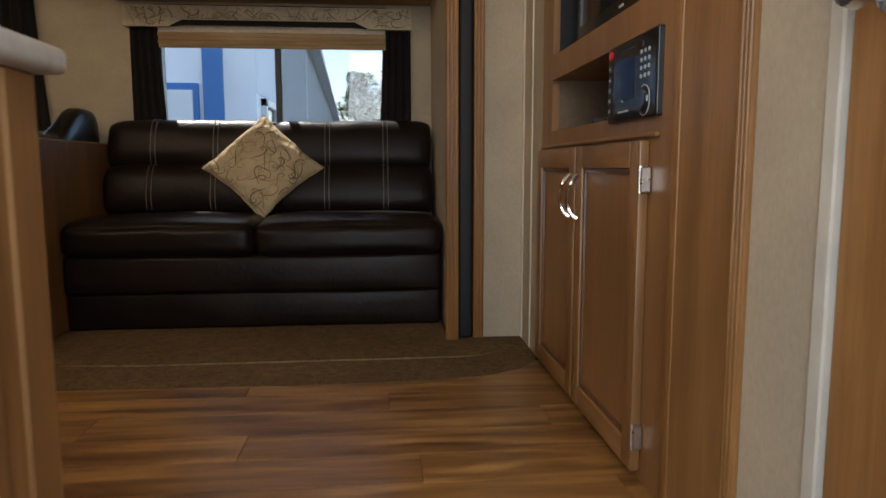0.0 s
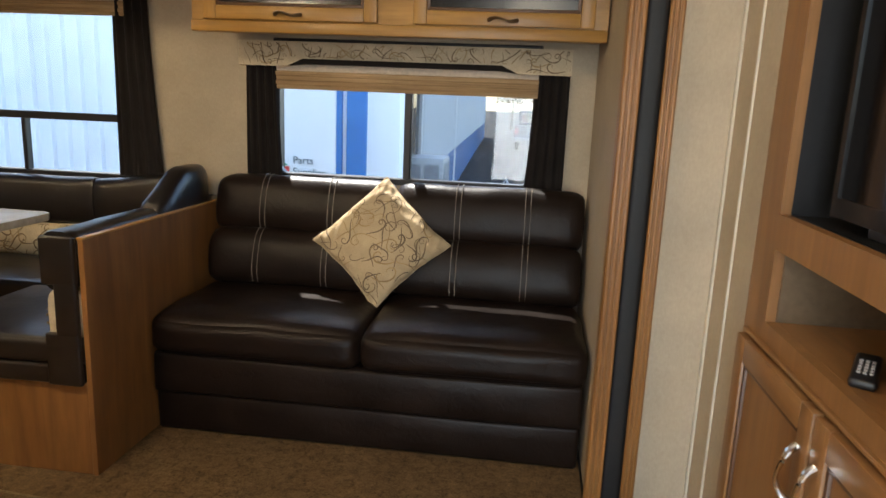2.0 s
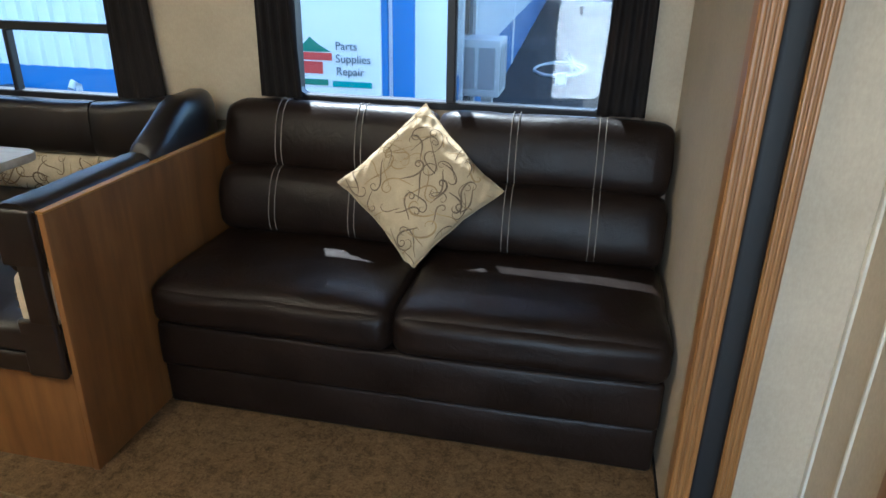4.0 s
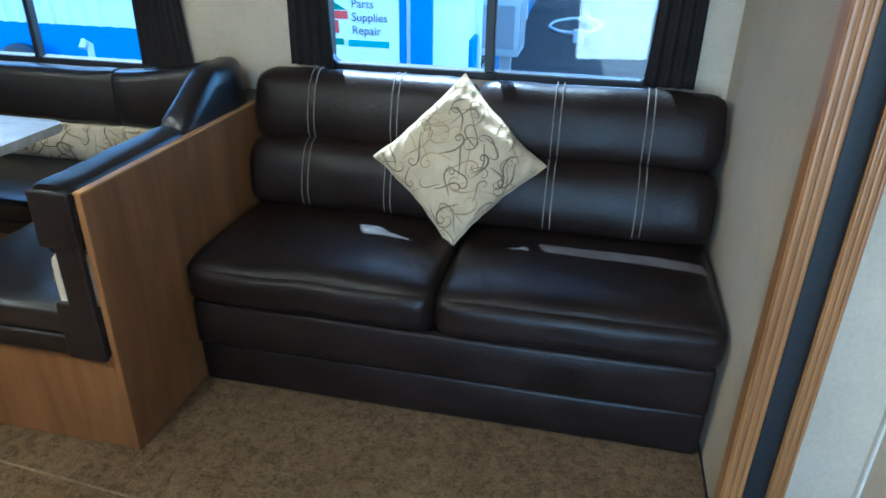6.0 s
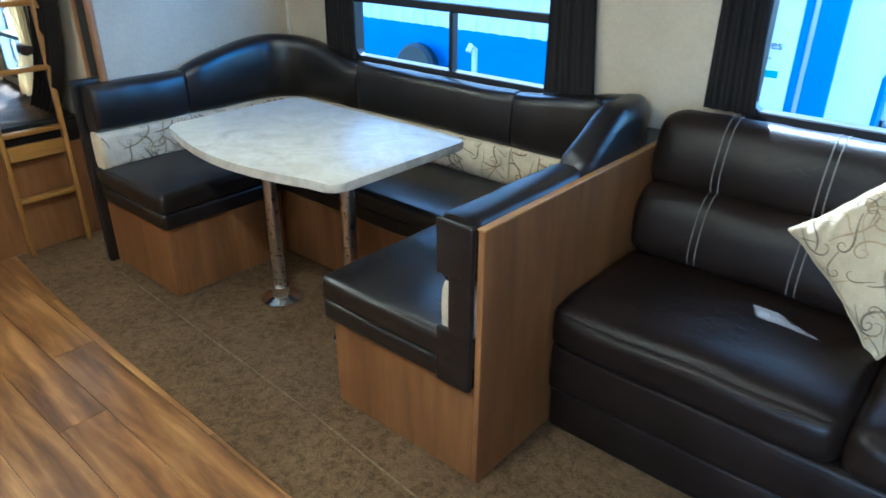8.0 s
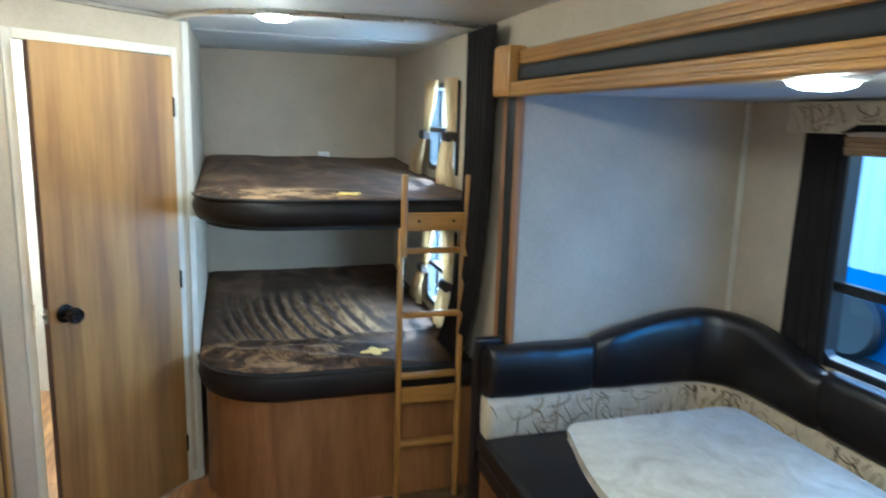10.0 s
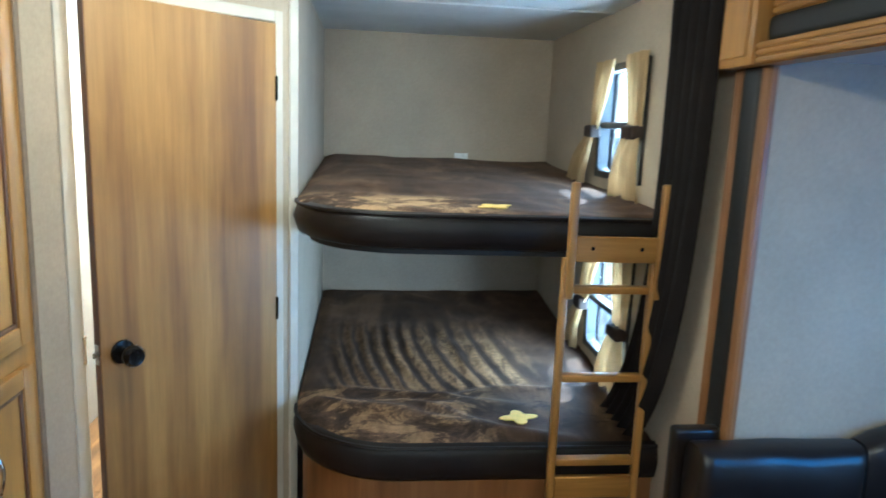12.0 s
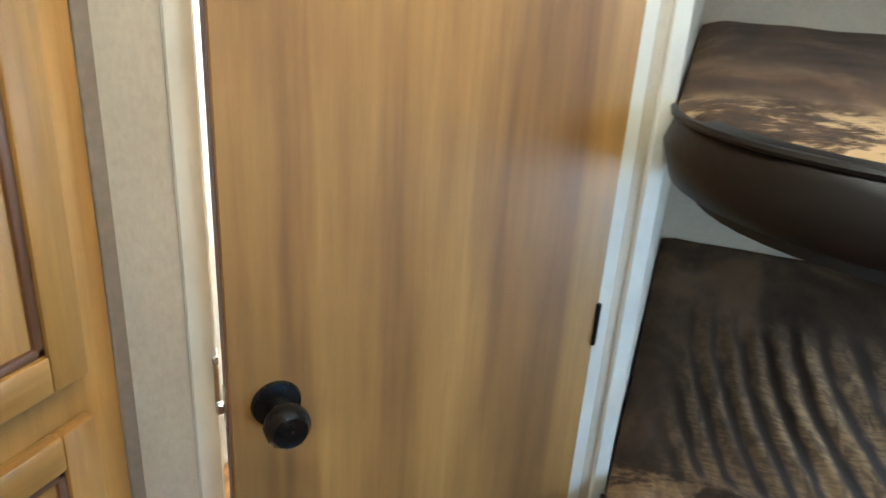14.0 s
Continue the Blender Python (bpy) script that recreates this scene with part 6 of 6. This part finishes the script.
def air_conditioner():
    a = thing("window_air_conditioner", "white window air conditioner on a stand by the workshop wall", "air conditioner")
    x0, x1, y0, y1, z0, z1 = -1.22, -0.78, 8.75, 9.35, 0.02, 0.62
    part("case", solid(x0, y0, z0, x1, y1, z1, bev=0.015, seg=2), M_white, a)
    part("side_grille", solid(x0 + 0.05, y0 - 0.006, z0 + 0.08, x0 + 0.17, y0 + 0.01, z1 - 0.08), M_grey, a)
    part("side_grille", solid(x0 + 0.21, y0 - 0.006, z0 + 0.08, x0 + 0.39, y0 + 0.01, z1 - 0.08), M_grey, a)
    part("rear_coil", solid(x1 - 0.005, y0 + 0.05, z0 + 0.06, x1 + 0.008, y1 - 0.05, z1 - 0.06), M_grey, a, "grey cooling fins")
    part("stand", solid(x0 + 0.22, y0 + 0.2, GROUND, x0 + 0.34, y0 + 0.32, z0 + 0.002), M_white, a)


air_conditioner()


def hose_coil(cx, cy, r, turns, z):
    bm = bmesh.new()
    pts = [(cx + (r + 0.05 * math.sin(k * 0.7)) * math.cos(k * 0.35) * 1.0, cy + 2.0 * (r + 0.04 * math.cos(k)) * math.sin(k * 0.35), z + 0.02 + 0.008 * (k % 3)) for k in range(int(turns * 18))]
    pts += [(cx + 0.1, cy + 0.1, z + 0.25), (cx + 0.16, cy + 0.1, z + 0.34), (cx + 0.24, cy, z + 0.2), (cx + 0.3, cy - 0.2, z + 0.03)]
    tube(bm, pts, 0.025, 7)
    tagged(part("water_hose", bm, M_white), "coiled white water hose on the asphalt", "hose")


hose_coil(-0.45, 16.2, 0.52, 4, GROUND)
tagged(part("paper_box", solid(-0.42, 14.2, GROUND, -0.24, 14.35, GROUND + 0.22, bev=0.01), M_board), "small white box lying by the hose", "box")


def pickup():
    p = thing("pickup_truck", "dark parked pickup truck seen from behind far along the wall", "truck")
    cx, cy = 0.35, 33.0
    g = GROUND
    dark = simple("dark_truck_paint", (0.05, 0.07, 0.09), 0.3)
    part("body", padded((cx - 0.95, cy, g + 0.45), (cx + 0.95, cy + 5.0, g + 1.15), 0.08, (4, 4, 3)), dark, p)
    part("cab", padded((cx - 0.82, cy + 1.9, g + 1.1), (cx + 0.82, cy + 4.0, g + 1.85), 0.12, (4, 4, 3)), dark, p)
    part("rear_window", solid(cx - 0.65, cy + 1.88, g + 1.28, cx + 0.65, cy + 1.93, g + 1.70), M_screen, p)
    part("bumper", solid(cx - 0.95, cy - 0.12, g + 0.42, cx + 0.95, cy + 0.05, g + 0.62, bev=0.03), M_chrome, p)
    part("number_plate", solid(cx - 0.16, cy - 0.014, g + 0.72, cx + 0.16, cy + 0.002, g + 0.88), M_white, p)
    for x in (-0.90, 0.72):
        for y in (0.9, 3.9):
            bm = bmesh.new()
            lathe(bm, [(0.2, 0), (0.38, 0.02), (0.40, 0.09), (0.38, 0.16), (0.2, 0.18)], Matrix.Translation((cx + x, cy + y, g + 0.40)) @ Matrix.Rotation(radians(90), 4, 'Y'))
            part("wheel", bm, M_black, p)
        part("tail_light", solid(cx + x + (0 if x < 0 else 0.08), cy - 0.01, g + 0.75, cx + x + (0.1 if x < 0 else 0.18), cy + 0.02, g + 1.05), M_red, p)


pickup()


def propane_tank(x, y):
    t = thing("propane_tank", "small white propane tank with collar standing by the wall", "propane tank")
    bm = bmesh.new()
    lathe(bm, [(0.10, 0.0), (0.105, 0.03), (0.15, 0.07), (0.155, 0.20), (0.15, 0.28), (0.11, 0.345), (0.05, 0.365)], Matrix.Translation((x, y, GROUND)))
    part("vessel", bm, M_board, t, "", 0.8)
    bm = bmesh.new()
    for k in range(9):
        a = radians(-120 + 30 * k)
        box(bm, x + 0.10 * math.cos(a) - 0.012, y + 0.10 * math.sin(a) - 0.012, GROUND + 0.34, x + 0.10 * math.cos(a) + 0.012, y + 0.10 * math.sin(a) + 0.012, GROUND + 0.47, 0.004)
    lathe(bm, [(0.112, GROUND + 0.455), (0.118, GROUND + 0.465), (0.118, GROUND + 0.48), (0.098, GROUND + 0.48), (0.098, GROUND + 0.455)], Matrix.Translation((x, y, 0)))
    part("collar", bm, M_board, t)
    bm = bmesh.new()
    lathe(bm, [(0.022, 0.36), (0.022, 0.41), (0.035, 0.415), (0.035, 0.44), (0.01, 0.445)], Matrix.Translation((x, y, GROUND)), 14)
    part("valve", bm, M_nickel, t)


propane_tank(-4.62, 7.55)


def spare_wheel(x, y):
    w = thing("spare_wheel", "black spare wheel with grey rim against the blue wall", "wheel")
    m = Matrix.Translation((x, y, GROUND + 0.36)) @ Matrix.Rotation(radians(82), 4, 'X')
    bm = bmesh.new()
    lathe(bm, [(0.20, -0.08), (0.30, -0.085), (0.345, -0.05), (0.355, 0.0), (0.345, 0.05), (0.30, 0.085), (0.20, 0.08)], m, 32)
    part("tyre", bm, M_black, w)
    bm = bmesh.new()
    lathe(bm, [(0.04, 0.05), (0.05, 0.06), (0.15, 0.045), (0.19, 0.075), (0.21, 0.07), (0.20, 0.0)], m, 24)
    part("rim", bm, M_grey, w)


spare_wheel(-6.2, 7.85)
bm = bmesh.new()
tube(bm, [(-5.15, 7.7, GROUND), (-5.15, 7.7, 0.10), (-5.15, 7.62, 0.14), (-5.15, 7.58, 0.08)], 0.035, 10)
tagged(part("standpipe", bm, M_white), "white water standpipe in front of the blue wall", "pipe")


def tree(x, y, h, seed):
    rng = random.Random(seed)
    t = thing("tree", "yellow-green autumn tree beyond the workshop", "tree", "far trees")
    bm = bmesh.new()
    tube(bm, [(x, y, GROUND), (x + 0.1, y, GROUND + h * 0.4), (x, y + 0.1, GROUND + h * 0.9)], 0.16, 8, [1, 0.7, 0.15])
    for k in range(9):
        a, z = rng.uniform(0, 6.28), GROUND + h * rng.uniform(0.35, 0.8)
        tube(bm, [(x, y, z), (x + math.cos(a) * h * 0.12, y + math.sin(a) * h * 0.12, z + h * 0.08), (x + math.cos(a) * h * 0.22, y + math.sin(a) * h * 0.22, z + h * 0.12)], 0.05, 5, [1, 0.6, 0.2])
    part("trunk", bm, M_bark, t)
    bm = bmesh.new()
    for k in range(2600):
        z = rng.uniform(0.25, 1.0)
        rad = h * 0.26 * (1 - abs(z - 0.55) * 1.4) * rng.random() ** 0.4
        a = rng.uniform(0, 6.28)
        lump = 1 + 0.35 * math.sin(3 * a + 9 * z)
        c = Vector((x + rad * lump * math.cos(a), y + rad * lump * math.sin(a), GROUND + h * z))
        u, v = Vector((rng.gauss(0, 1), rng.gauss(0, 1), rng.gauss(0, 1))).normalized(), Vector((rng.gauss(0, 1), rng.gauss(0, 1), rng.gauss(0, 1))).normalized()
        s = rng.uniform(0.15, 0.30)
        bm.faces.new([bm.verts.new(c + s * q) for q in (u, v, -u)])
    part("crown", bm, M_leaf, t, smooth=0)


M_bark = simple("bark", (0.12, 0.09, 0.06), 0.9)
M_leaf = simple("autumn_leaf", (0.105, 0.090, 0.010), 0.95, 0, 0.5, 1.5)
for k, (x, y, h) in enumerate(((-1.6, 62, 9.6), (1.6, 66, 11.0), (5.4, 64, 9.0))):
    tree(x, y, h, k)

# unseen sheet over the dinette window, added to block the sun
visor = thing("sun_block_sheet", "unseen white metal sheet added outside to keep sun off the dinette", "visor")
bm = bmesh.new()
prism(bm, [(BACK + 0.046, 1.74), (BACK + 0.046, 1.70), (BACK + 0.42, 1.66), (BACK + 0.42, 1.68)], -2.95, -1.74, "x")
part("sheet", bm, M_white, visor)

# ---- floor planks ----
plank_mesh = {}
PW = 0.152
row, y = 0, 0.402
while y < 2.66:
    x = END + 0.02 - (row * 0.43) % 1.22
    wide = min(PW, 2.70 - y)
    while x < 1.1:
        a, b = max(x, END + 0.01), min(x + 1.22, 1.1)
        if b - a > 0.05 and not (y > 2.33 and a > -3.5):
            key = (round(b - a, 3), round(wide, 3))
            if key not in plank_mesh:
                bm = bmesh.new()
                box(bm, 0.0006, 0.0006, -0.005, key[0] - 0.0006, key[1] - 0.0006, 0.0, 0.0008)
                plank_mesh[key] = finish("plank", bm, M_plank, 0)
            share("plank", plank_mesh[key], floor, a, y, 0)
        x += 1.22
    y += PW
    row += 1
